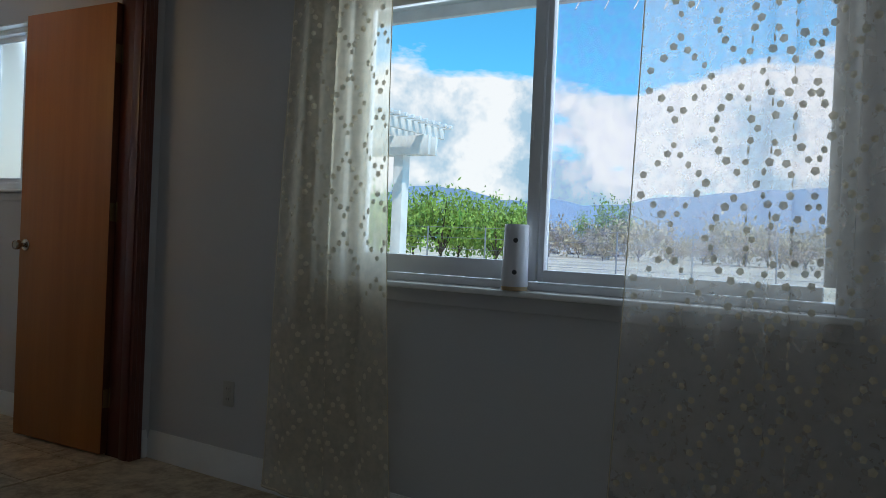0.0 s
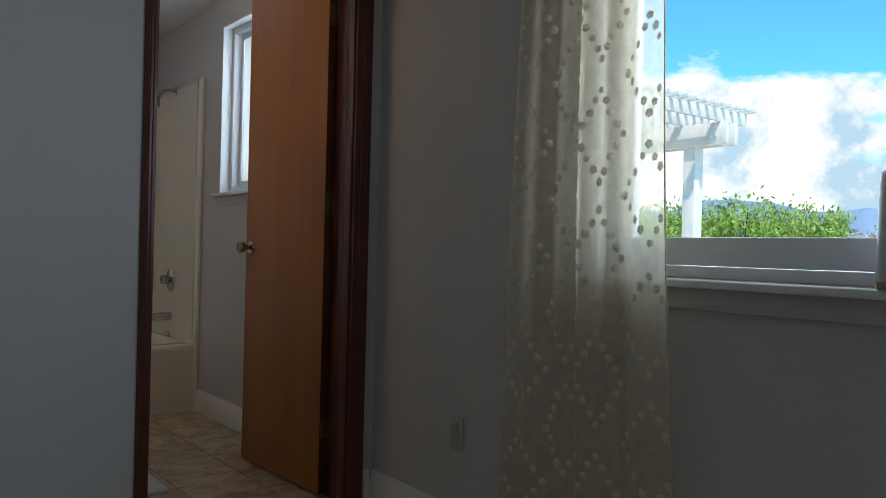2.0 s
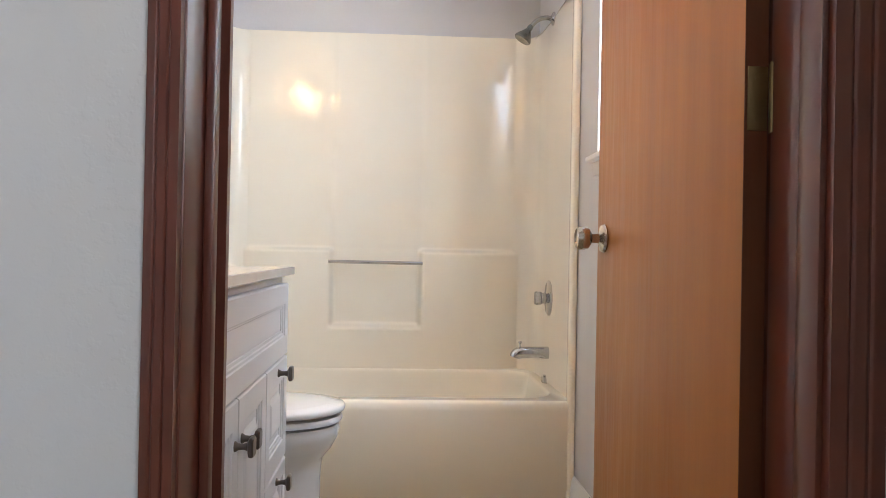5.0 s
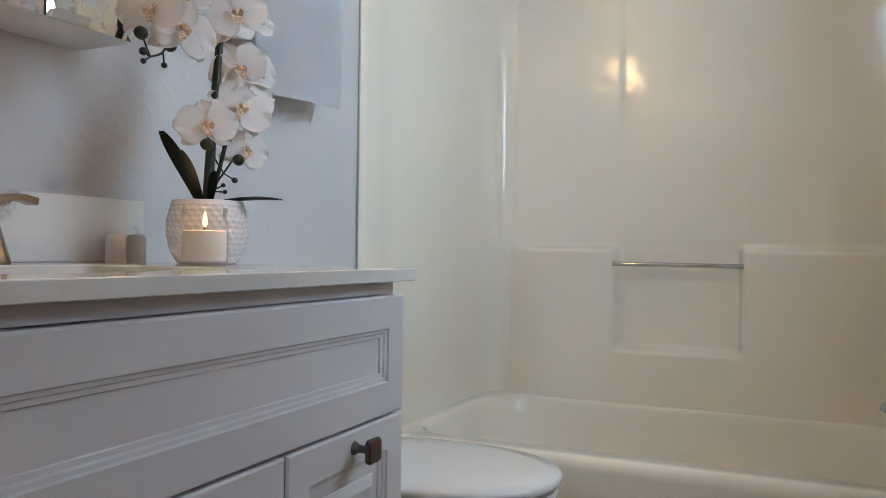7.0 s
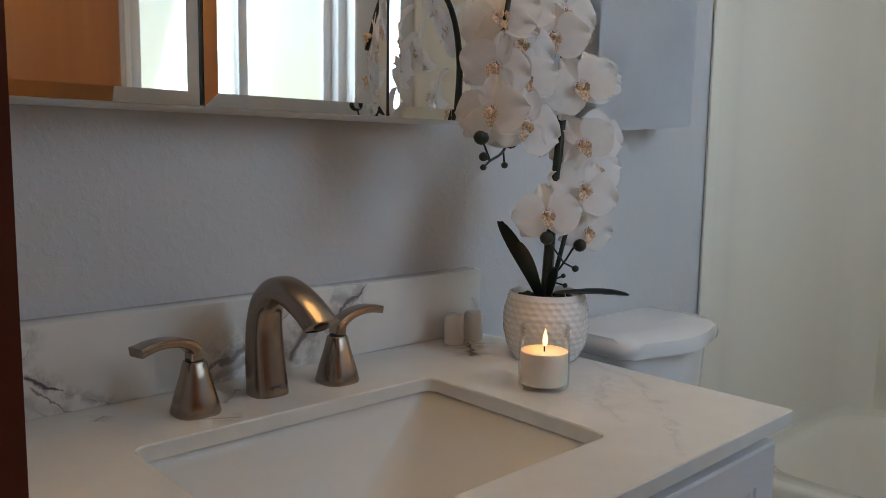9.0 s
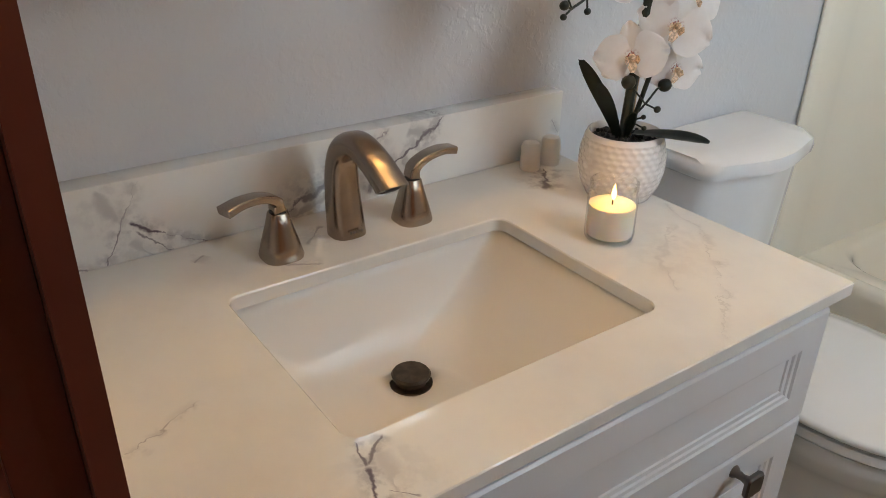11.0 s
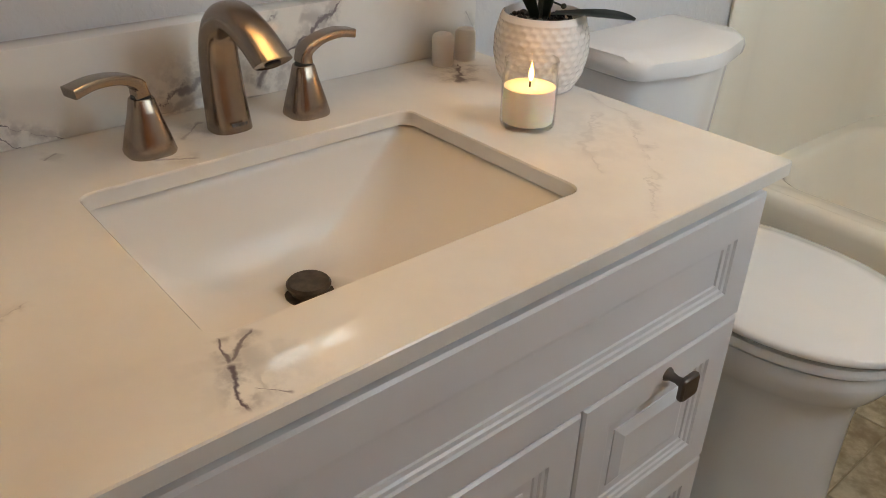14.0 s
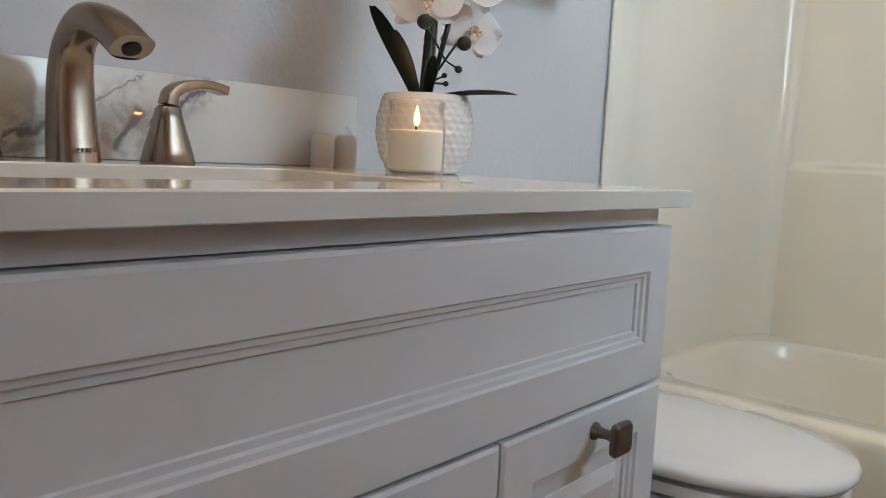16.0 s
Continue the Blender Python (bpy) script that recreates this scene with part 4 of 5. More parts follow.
# ---- toilet ----
def toilet():
    cy, zs = 1.455, 0.480
    root = thing("toilet", (0.35, cy, 0), "white porcelain two-piece toilet, lid closed", "toilet")

    def oval(cx, a, b, z, front=1.0, n=40):
        pts = []
        for i in range(n):
            t = 2 * math.pi * i / n
            c, s = math.cos(t), math.sin(t)
            ex = 2.0 if c > 0 else 2.6
            pts.append((cx + a * math.copysign(abs(c) ** (2 / ex), c), cy + b * math.copysign(abs(s) ** (2 / 2.3), s), z))
        return pts
    bm = B()
    loops = [oval(0.374, 0.250, 0.140, 0.0), oval(0.374, 0.248, 0.139, 0.015), oval(0.372, 0.241, 0.132, 0.035), oval(0.370, 0.238, 0.129, 0.15), oval(0.370, 0.236, 0.128, 0.27), oval(0.372, 0.237, 0.131, 0.305),
             oval(0.378, 0.236, 0.140, 0.335), oval(0.390, 0.250, 0.166, 0.365), oval(0.398, 0.260, 0.182, 0.40), oval(0.400, 0.263, 0.187, zs - 0.058), oval(0.400, 0.259, 0.184, zs - 0.040), oval(0.39, 0.22, 0.15, zs - 0.038)]
    rings(bm, loops, True, True, True)
    part("bowl", bm, PORCELAIN, root, "white porcelain bowl and foot", angle=60)
    bm = B()
    loops = [oval(0.404, 0.250, 0.178, zs - 0.037), oval(0.405, 0.264, 0.191, zs - 0.031), oval(0.405, 0.266, 0.193, zs - 0.022), oval(0.405, 0.262, 0.189, zs - 0.013), oval(0.404, 0.245, 0.172, zs - 0.011)]
    rings(bm, loops, True, True, True)
    part("seat", bm, PORCELAIN, root, "white plastic seat ring", angle=50)
    bm = B()
    loops = [oval(0.405, 0.240, 0.168, zs - 0.010), oval(0.406, 0.252, 0.180, zs - 0.006), oval(0.407, 0.266, 0.194, zs - 0.003), oval(0.407, 0.272, 0.198, zs + 0.003), oval(0.407, 0.272, 0.198, zs + 0.010),
             oval(0.407, 0.266, 0.193, zs + 0.017), oval(0.403, 0.22, 0.155, zs + 0.022), oval(0.40, 0.10, 0.07, zs + 0.025)]
    rings(bm, loops, True, True, True)
    part("lid", bm, PORCELAIN, root, "closed white lid", angle=50)

    def tank_loop(depth, half, z, bow):
        ty = cy - 0.020
        pts = [(-0.012, ty + half), (-0.012, ty), (-0.012, ty - half)]
        n = 18
        for i in range(n + 1):
            f = -1 + 2 * i / n
            x = depth + bow * math.cos(f * math.pi / 2) ** 1.5
            if abs(f) > 0.9:
                x -= 0.02 * ((abs(f) - 0.9) / 0.1) ** 2
            pts.append((x, ty + f * half, 0))
        return [(p[0], p[1], z) for p in pts]
    bm = B()
    rings(bm, [tank_loop(0.125, 0.142, 0.44, 0.022), tank_loop(0.132, 0.150, 0.60, 0.024), tank_loop(0.145, 0.160, 0.845, 0.026)], True, True, True)
    part("tank", bm, PORCELAIN, root, "white porcelain cistern", angle=50)
    bm = B()
    rings(bm, [tank_loop(0.155, 0.166, 0.846, 0.034), tank_loop(0.164, 0.172, 0.850, 0.036), tank_loop(0.166, 0.174, 0.866, 0.036), tank_loop(0.163, 0.171, 0.879, 0.036),
               tank_loop(0.145, 0.171, 0.887, 0.034), tank_loop(0.11, 0.14, 0.890, 0.02)], True, True, True)
    part("tank_lid", bm, PORCELAIN, root, "bow-fronted cistern lid", angle=50)
    bm = box(B(), 0.012, 0.20, cy - 0.13, cy + 0.13, 0.30, 0.470, 0.03, 3)
    part("hinge_deck", bm, PORCELAIN, root)
    for s in (-1, 1):
        part("hinge_cap", lathe(B(), [(0.016, 0), (0.016, 0.014), (0.01, 0.02)], (0.165, cy + s * 0.075, zs - 0.005), 16), PORCELAIN, root)
        part("bolt_cap", lathe(B(), [(0.014, 0), (0.013, 0.012), (0.006, 0.018)], (0.33, cy + s * 0.108, 0.0), 14), PORCELAIN, root)


toilet()

# ---- vanity ----
TOP = 0.921
CY0, CY1, CX1 = 0.112, 1.000, 0.577
SX0, SX1, SY0, SY1 = 0.178, 0.478, 0.330, 0.748


def raised_front(bm, y0, y1, z0, z1, x, rail, raised):
    """A cabinet front: frame, stepped recess and, for doors, a raised field."""
    def loop(inset, dx):
        return [(x + dx, y0 + inset, z0 + inset), (x + dx, y1 - inset, z0 + inset), (x + dx, y1 - inset, z1 - inset), (x + dx, y0 + inset, z1 - inset)]
    ls = [loop(0, -0.018), loop(0, -0.003), loop(0.003, 0), loop(rail, 0), loop(rail + 0.002, -0.003), loop(rail + 0.006, -0.004), loop(rail + 0.008, -0.0065), loop(rail + 0.013, -0.0075), loop(rail + 0.014, -0.010)]
    if raised:
        ls += [loop(rail + 0.028, -0.010), loop(rail + 0.0285, -0.0085), loop(rail + 0.042, -0.0025)]
    rings(bm, ls, True, True, True)
    return bm


def square_knob(parent, y, z):
    bm = lathe(B(), [(0.0095, 0.0), (0.0085, 0.003), (0.006, 0.006), (0.005, 0.014), (0.0065, 0.020), (0.0095, 0.024)], (0.565, y, z), 16, "X")
    kn = part("knob", bm, PEWTER, parent, "square pewter knob")
    bm = B()
    loops = []
    for h, dx in ((0.010, 0.023), (0.0155, 0.0255), (0.0165, 0.028), (0.0165, 0.031), (0.0145, 0.0335)):
        loops.append([(0.565 + dx, y + a, z + b) for a, b, _ in rounded_rect(-h, h, -h, h, h * 0.35, 0, 5)])
    rings(bm, loops, True, True, True)
    part("knob_head", bm, PEWTER, kn)


def vanity():
    van = thing("vanity_cabinet", (0.28, 0.55, 0), "white painted vanity cabinet with raised panels", "vanity")
    bm = box(B(), 0.004, 0.546, 0.122, 0.975, 0.10, 0.73, 0.002)
    part("body", bm, CABINET, van, "white carcass")
    part("toe_kick", box(B(), 0.004, 0.48, 0.130, 0.965, 0.0, 0.099), CABINET, van, "recessed toe kick")
    part("front_rail", box(B(), 0.525, 0.546, 0.122, 0.975, 0.731, 0.8815, 0.001), CABINET, van)
    part("top_rail", box(B(), 0.525, 0.551, 0.122, 0.975, 0.8825, 0.9015, 0.001), CABINET, van)
    part("side_panel", box(B(), 0.004, 0.524, 0.122, 0.140, 0.731, 0.901, 0.001), CABINET, van)
    part("side_panel", box(B(), 0.004, 0.524, 0.957, 0.975, 0.731, 0.901, 0.001), CABINET, van)
    part("false_front", raised_front(B(), 0.124, 0.984, 0.709, 0.881, 0.565, 0.047, False), CABINET, van, "long recessed top panel", angle=20)
    for a, b, ky in ((0.124, 0.402, 0.375), (0.406, 0.686, 0.433)):
        d = part("door", raised_front(B(), a, b, 0.115, 0.705, 0.565, 0.047, True), CABINET, van, "raised-panel door", angle=20)
        square_knob(d, ky, 0.63)
    for a, b in ((0.462, 0.705), (0.290, 0.458), (0.115, 0.286)):
        d = part("drawer", raised_front(B(), 0.690, 0.984, a, b, 0.565, 0.047 if b > 0.6 else 0.036, True), CABINET, van, "raised-panel drawer", angle=20)
        square_knob(d, 0.842, b - 0.024)


vanity()

VEINS = [
    ("yx", (0.334, 0.480), (0.326, 0.517), 0.0022, 0.9), ("yx", (0.360, 0.484), (0.325, 0.515), 0.0024, 0.85),
    ("yx", (0.327, 0.512), (0.311, 0.571), 0.0034, 1.0), ("yx", (0.328, 0.548), (0.348, 0.571), 0.0024, 0.7), ("yx", (0.346, 0.500), (0.332, 0.570), 0.011, 0.28),
    ("yx", (0.935, 0.066), (0.868, 0.142), 0.009, 0.85),
    ("yx", (0.984, 0.270), (0.962, 0.372), 0.0020, 0.22), ("yx", (0.966, 0.362), (0.858, 0.490), 0.0024, 0.34), ("yx", (0.866, 0.478), (0.745, 0.571), 0.0018, 0.2),
    ("yx", (0.950, 0.330), (0.800, 0.430), 0.014, 0.16), ("yx", (0.840, 0.395), (0.790, 0.470), 0.0018, 0.2),
    ("yx", (0.240, 0.340), (0.140, 0.398), 0.0018, 0.45), ("yx", (0.330, 0.070), (0.350, 0.055), 0.004, 0.5),
    ("yx", (0.42, 0.135), (0.47, 0.165), 0.004, 0.45), ("yx", (0.52, 0.060), (0.47, 0.105), 0.006, 0.45)]
SPLASH_VEINS = [
    ("yz", (0.290, 1.030), (0.256, 0.962), 0.0035, 0.55), ("yz", (0.262, 0.972), (0.234, 0.916), 0.0030, 0.75),
    ("yz", (0.235, 1.025), (0.262, 0.975), 0.010, 0.35), ("yz", (0.270, 0.975), (0.312, 0.948), 0.0036, 1.0), ("yz", (0.300, 0.954), (0.376, 0.916), 0.0026, 0.85),
    ("yz", (0.276, 0.962), (0.330, 0.913), 0.0022, 0.75), ("yz", (0.268, 0.950), (0.300, 0.915), 0.010, 0.3), ("yz", (0.19, 0.930), (0.24, 0.915), 0.003, 0.6),
    ("yz", (0.470, 0.930), (0.585, 0.985), 0.0085, 0.75), ("yz", (0.478, 0.922), (0.560, 0.950), 0.009, 0.45),
    ("yz", (0.590, 0.985), (0.660, 1.030), 0.0030, 0.6), ("yz", (0.615, 0.930), (0.655, 0.990), 0.013, 0.85),
    ("yz", (0.650, 0.962), (0.765, 1.034), 0.0055, 0.9), ("yz", (0.690, 1.022), (0.735, 1.000), 0.012, 0.45), ("yz", (0.985, 0.985), (1.004, 0.955), 0.002, 0.5)]
QUARTZ = marble("veined_white_quartz", VEINS)
QUARTZ_SPLASH = marble("veined_white_quartz_upright", SPLASH_VEINS)


def worktop():
    top = thing("quartz_countertop", (0.29, 0.55, TOP - 0.019), "white quartz vanity top with grey-violet veins", "countertop")
    bm = B()
    zt, zb = TOP, TOP - 0.019
    n = 6

    def outer(z, inset):
        return rounded_rect(-0.019 + inset, CX1 - inset, CY0 + inset, CY1 - inset, 0.003, z, n)
    hole_t = rounded_rect(SX0 - 0.0015, SX1 + 0.0015, SY0 - 0.0015, SY1 + 0.0015, 0.0185, zt, n)
    hole_m = rounded_rect(SX0, SX1, SY0, SY1, 0.017, zt - 0.002, n)
    hole_b = rounded_rect(SX0, SX1, SY0, SY1, 0.017, zb, n)
    loops = [hole_b, hole_m, hole_t, outer(zt, 0.0015), outer(zt - 0.0015, 0), outer(zb + 0.001, 0), outer(zb, 0.001), hole_b]
    rings(bm, loops, True)
    bmesh.ops.remove_doubles(bm, verts=bm.verts, dist=1e-6)
    part("slab", bm, QUARTZ, top, angle=30)
    bm = box(B(), -0.019, 0.020, CY0, 1.008, TOP + 0.0005, 1.031, 0.0015)
    part("backsplash", bm, QUARTZ_SPLASH, top, "veined quartz backsplash")
    bm = B()
    loops = [rounded_rect(SX0 - 0.012, SX1 + 0.012, SY0 - 0.012, SY1 + 0.012, 0.03, zb - 0.001, 12)]
    # steep at the back and at one end, a long ramp at the other, all swept into one bowl
    for k in range(17):
        th = 0.03 + (math.pi / 2 - 0.03) * k / 16
        q, c = math.sin(th), 1 - math.cos(th)
        loops.append(rounded_rect(SX0 - 0.004 + 0.012 * q + 0.055 * c, SX1 + 0.004 - 0.020 * q - 0.055 * c, SY0 - 0.004 + 0.016 * q + 0.085 * c, SY1 + 0.004 - 0.105 * q - 0.055 * c,
                                  0.022 + 0.012 * q + 0.048 * c, zb - 0.130 * q, 12))
    cx, cy = 0.262, 0.537
    loops.append([(cx + 0.024 * math.cos(a), cy + 0.024 * math.sin(a), zb - 0.139) for a in
                  [math.atan2(p[1] - cy, p[0] - cx) for p in loops[-1]]])
    rings(bm, loops, True)
    bas = part("basin", bm, BASIN, top, "rectangular white undermount basin", angle=70)
    bm = lathe(B(), [(0.029, 0.0), (0.029, 0.002), (0.021, 0.003), (0.0205, 0.010), (0.0255, 0.011), (0.0265, 0.015), (0.024, 0.018), (0.0, 0.0185)], (cx, cy, zb - 0.138), 32, cap1=False)
    part("drain_stopper", bm, BRONZE, bas, "dark bronze drain stopper")


worktop()


# ---- taps ----
def handle(y, way):
    out = 1.0 if way < 0 else -0.5
    root = thing("tap_handle", (0.112, y, TOP), "brushed nickel tap lever on a cone base", "tap handle", "taps at the basin")
    bm = B()
    loops = []
    for h, a in ((0.0, 0.0268), (0.003, 0.0272), (0.02, 0.0232), (0.045, 0.0165), (0.062, 0.0128), (0.0635, 0.0115)):
        loops.append([(0.112 + p[0], y + p[1], TOP + h) for p in rounded_rect(-a, a, -a, a, a * 0.72, 0, 5)])
    rings(bm, loops, True, True, True)
    part("base", bm, NICKEL, root, "flared square-round base", angle=40)
    bm = B()
    pts = smooth_path([(0.112, y + 0.0 * way, TOP + 0.066), (0.112 + 0.001 * out, y + 0.004 * way, TOP + 0.080), (0.112 + 0.006 * out, y + 0.024 * way, TOP + 0.090), (0.112 + 0.014 * out, y + 0.052 * way, TOP + 0.093), (0.112 + 0.021 * out, y + 0.077 * way, TOP + 0.089)], 6)
    n = len(pts)
    loops = []
    for k, p in enumerate(pts):
        d = (pts[min(k + 1, n - 1)] - pts[max(k - 1, 0)]).normalized()
        side = d.cross(Vector((0, 0, 1))).normalized() if abs(d.z) < 0.95 else Vector((1, 0, 0))
        if side.x < 0:
            side = -side
        up = side.cross(d).normalized()
        if up.z < 0:
            up = -up
        f = k / (n - 1)
        w, t = 0.0108 - 0.002 * f + 0.003 * f * f, 0.0085 - 0.0090 * f + 0.0062 * f * f
        loops.append([p + side * (w * a) + up * (t * b) for a, b, _ in rounded_rect(-1, 1, -1, 1, 0.28, 0, 4)])
    rings(bm, loops, True, True, True)
    part("lever", bm, NICKEL, root, "curved lever", angle=40)
    part("collar", lathe(B(), [(0.0108, 0.0630), (0.0108, 0.0655)], (0.112, y, TOP), 20), DARK_GAP, root)


handle(0.433, -1)
handle(0.637, 1)


def faucet():
    y = 0.537
    root = thing("faucet", (0.11, y, TOP), "brushed nickel arched basin faucet", "faucet", "taps at the basin")
    pts = smooth_path([(0.100, y, TOP), (0.094, y, TOP + 0.05), (0.094, y, TOP + 0.095), (0.107, y, TOP + 0.124), (0.140, y, TOP + 0.140), (0.184, y, TOP + 0.130), (0.223, y, TOP + 0.109)], 7)
    n = len(pts)
    loops = []
    for k, p in enumerate(pts):
        d = (pts[min(k + 1, n - 1)] - pts[max(k - 1, 0)]).normalized()
        side = Vector((0, 1, 0))
        up = d.cross(side).normalized()
        f = k / (n - 1)
        w = 0.0255 - 0.0065 * min(1, f * 2) + 0.003 * max(0, f - 0.5)
        t = 0.026 - 0.008 * min(1, f * 1.6) - 0.004 * max(0, f - 0.6)
        if k == 0:
            up = Vector((-1, 0, 0))
        if k == n - 1:
            up, t = Vector((0.85, 0, 0.53)), t * 1.15
        loops.append([p + side * (w * a) + up * (t * b) for a, b in
                      [(math.copysign(abs(math.cos(q)) ** 0.72, math.cos(q)), math.copysign(abs(math.sin(q)) ** 0.8, math.sin(q)) * (1.0 if math.sin(q) > 0 else 0.9))
                       for q in [2 * math.pi * i / 24 for i in range(24)]]])
    bm = B()
    rings(bm, loops, True, True, True)
    part("spout", bm, NICKEL, root, "arched spout", angle=40)
    bm = lathe(B(), [(0.0090, 0.0), (0.0090, -0.002), (0.007, -0.0025)], (0, 0, 0), 20)
    bm.transform(Matrix.Translation((0.2222, y, TOP + 0.1088)) @ Matrix.Rotation(radians(-32), 4, "Y"))
    part("aerator", bm, DARK_GAP, root, "dark aerator ring")
    bm = B()
    for i in range(5):
        box(bm, 0.1262, 0.1268, y - 0.009 + i * 0.0042, y - 0.0062 + i * 0.0042, TOP + 0.010, TOP + 0.014)
    part("marking", bm, PEWTER, root, "tiny engraved mark")


faucet()

# ---- things on the vanity top ----
for k, (x, y) in enumerate(((0.056, 0.910), (0.054, 0.957))):
    root = thing("soap_cup", (x, y, TOP), "small white domed cup by the backsplash", "cup", "cups by the backsplash")
    part("body", lathe(B(), [(0.0155, 0.0), (0.0165, 0.002), (0.0165, 0.02), (0.0160, 0.03), (0.0165, 0.034), (0.0160, 0.042), (0.013, 0.047), (0.006, 0.049)], (x, y, TOP), 24),
         SOAPSTONE, root)


def candle():
    x, y = 0.312, 0.833
    root = thing("candle_jar", (x, y, TOP), "lit ivory candle in a clear glass jar", "candle")
    bm = lathe(B(), [(0.0237, 0.0042), (0.0300, 0.0000), (0.0332, 0.0019), (0.0344, 0.0065), (0.0344, 0.0595), (0.0329, 0.0651), (0.0317, 0.0679), (0.0317, 0.0698), (0.0328, 0.0716), (0.0328, 0.0735), (0.0317, 0.0753), (0.0329, 0.0781),
                     (0.0335, 0.0818), (0.0326, 0.0842), (0.0309, 0.0837), (0.0306, 0.0725)], (x, y, TOP), 48, cap1=False)
    part("jar", bm, JAR_GLASS, root, "clear glass jar with a threaded neck", angle=50)
    part("wax", lathe(B(), [(0.0309, 0.0070), (0.0317, 0.0112), (0.0317, 0.0502), (0.0296, 0.0512), (0.0109, 0.0493), (0.0000, 0.0488)], (x, y, TOP), 40, cap1=False), WAX, root, "ivory wax")
    part("wick", tube(B(), [(x, y, TOP + 0.047), (x, y, TOP + 0.056), (x + 0.002, y, TOP + 0.060)], 0.0011, 6), WICK, root)
    part("flame", lathe(B(), [(0.0011, 0.0567), (0.0031, 0.0605), (0.0035, 0.0642), (0.0027, 0.0698), (0.0013, 0.0753), (0.0003, 0.0800)], (x + 0.001, y, TOP), 14), FLAME, root, "small yellow flame")
    lamp = new("candle_light", bpy.data.lights.new("candle_light", "POINT"))
    lamp.data.energy, lamp.data.color, lamp.data.shadow_soft_size = 0.11, (1.0, 0.54, 0.22), 0.004
    lamp.location = (x + 0.001, y, TOP + 0.074)


candle()


def orchid():
    px, py = 0.212, 0.956
    root = thing("orchid_pot", (px, py, TOP), "white silk orchid in a dimpled white ceramic pot", "potted orchid")
    # pot with rows of dimples
    prof = [(0.043, 0.0), (0.049, 0.002), (0.060, 0.022), (0.0660, 0.048), (0.0655, 0.073), (0.0595, 0.096), (0.0560, 0.103), (0.0540, 0.104), (0.0525, 0.100), (0.051, 0.086)]
    dense = []
    for (r0, h0), (r1, h1) in zip(prof[1:7], prof[2:7]):
        for i in range(12):
            dense.append((r0 + (r1 - r0) * i / 12, h0 + (h1 - h0) * i / 12))
    dense = [prof[0]] + dense + prof[6:]
    steps = 180
    loops = []
    for r, h in dense:
        row = h / 0.0088
        loop = []
        for i in range(steps):
            a = 2 * math.pi * i / steps
            dim = 0.0
            if 0.006 < h < 0.096:
                across = 30 * i / steps + 0.5 * (int(row) % 2)
                dim = 0.0022 * max(0.0, 1 - 3.6 * ((across % 1 - 0.5) ** 2 + (row % 1 - 0.5) ** 2))
            loop.append((px + (r - dim) * math.cos(a), py + (r - dim) * math.sin(a), TOP + h))
        loops.append(loop)
    bm = B()
    rings(bm, loops, True, True, False)
    part("pot", bm, POT, root, "dimpled white ceramic pot", angle=60)
    bm = lathe(B(), [(0.0515, 0.078), (0.051, 0.086), (0.03, 0.093), (0.0, 0.094)], (px, py, TOP), 30, cap1=False)
    rnd = random.Random(8)
    for _ in range(70):
        a, r = rnd.uniform(0, 6.28), 0.045 * math.sqrt(rnd.random())
        bmesh.ops.create_icosphere(bm, subdivisions=1, radius=rnd.uniform(0.003, 0.006), matrix=Matrix.Translation((px + r * math.cos(a), py + r * math.sin(a), TOP + 0.094)))
    part("soil", bm, SOIL, root, "black pebbles")
    stem_pts = smooth_path([(px, py - 0.003, TOP + 0.09), (px + 0.004, py, TOP + 0.20), (px + 0.012, py + 0.005, TOP + 0.34), (px + 0.016, py + 0.014, TOP + 0.47),
                            (px + 0.02, py - 0.01, TOP + 0.56), (px + 0.03, py - 0.07, TOP + 0.60), (px + 0.04, py - 0.13, TOP + 0.56), (px + 0.045, py - 0.16, TOP + 0.47)], 8)
    part("stem", tube(B(), stem_pts, [0.0085 - 0.005 * min(1, i / 40) for i in range(len(stem_pts))], 10), STEM, root, "dark green flower stem")
    stem2 = smooth_path([(px + 0.01, py - 0.010, TOP + 0.09), (px + 0.02, py + 0.004, TOP + 0.16), (px + 0.03, py + 0.012, TOP + 0.22)], 6)
    part("stem", tube(B(), stem2, 0.0035, 8), STEM, root)
    part("stake", tube(B(), [(px - 0.004, py + 0.012, TOP + 0.09), (px + 0.003, py + 0.022, TOP + 0.60)], 0.0042, 8), STAKE, root, "bamboo support stake")
    # strap leaves: base direction, length, width, rise, droop
    for ang, length, wide, rise, droop in ((-116, 0.068, 0.023, 1.95, 0.6), (-98, 0.046, 0.018, 2.1, 0.5), (24, 0.112, 0.046, 0.12, 0.95), (-40, 0.045, 0.014, 1.3, 0.4)):
        a = radians(ang)
        bm = B()
        rows = []
        n = 14
        for i in range(n + 1):
            f = i / n
            reach = length * f
            h = TOP + 0.095 + length * rise * (f - droop * 0.5 * f * f * (1.2 if rise < 0.5 else 0.4)) + (0.006 if rise < 0.5 else 0)
            w = wide * 0.5 * (math.sin(math.pi * (0.10 + 0.86 * f ** 1.5)) ** 0.6) + 0.0006
            c = Vector((px + 0.012 * math.cos(a) + reach * math.cos(a), py + 0.012 * math.sin(a) + reach * math.sin(a), h))
            sd = Vector((-math.sin(a), math.cos(a), 0)) if rise < 0.5 else Vector((0.75, 0.66, 0))
            rows.append([c + sd * (w * s) + Vector((0, 0, 0.20 * w * (s * s))) for s in (-1, -0.5, 0, 0.5, 1)])
        top_rows = rows
        rings(bm, top_rows, False)
        bmesh.ops.solidify(bm, geom=bm.faces[:], thickness=0.0012)
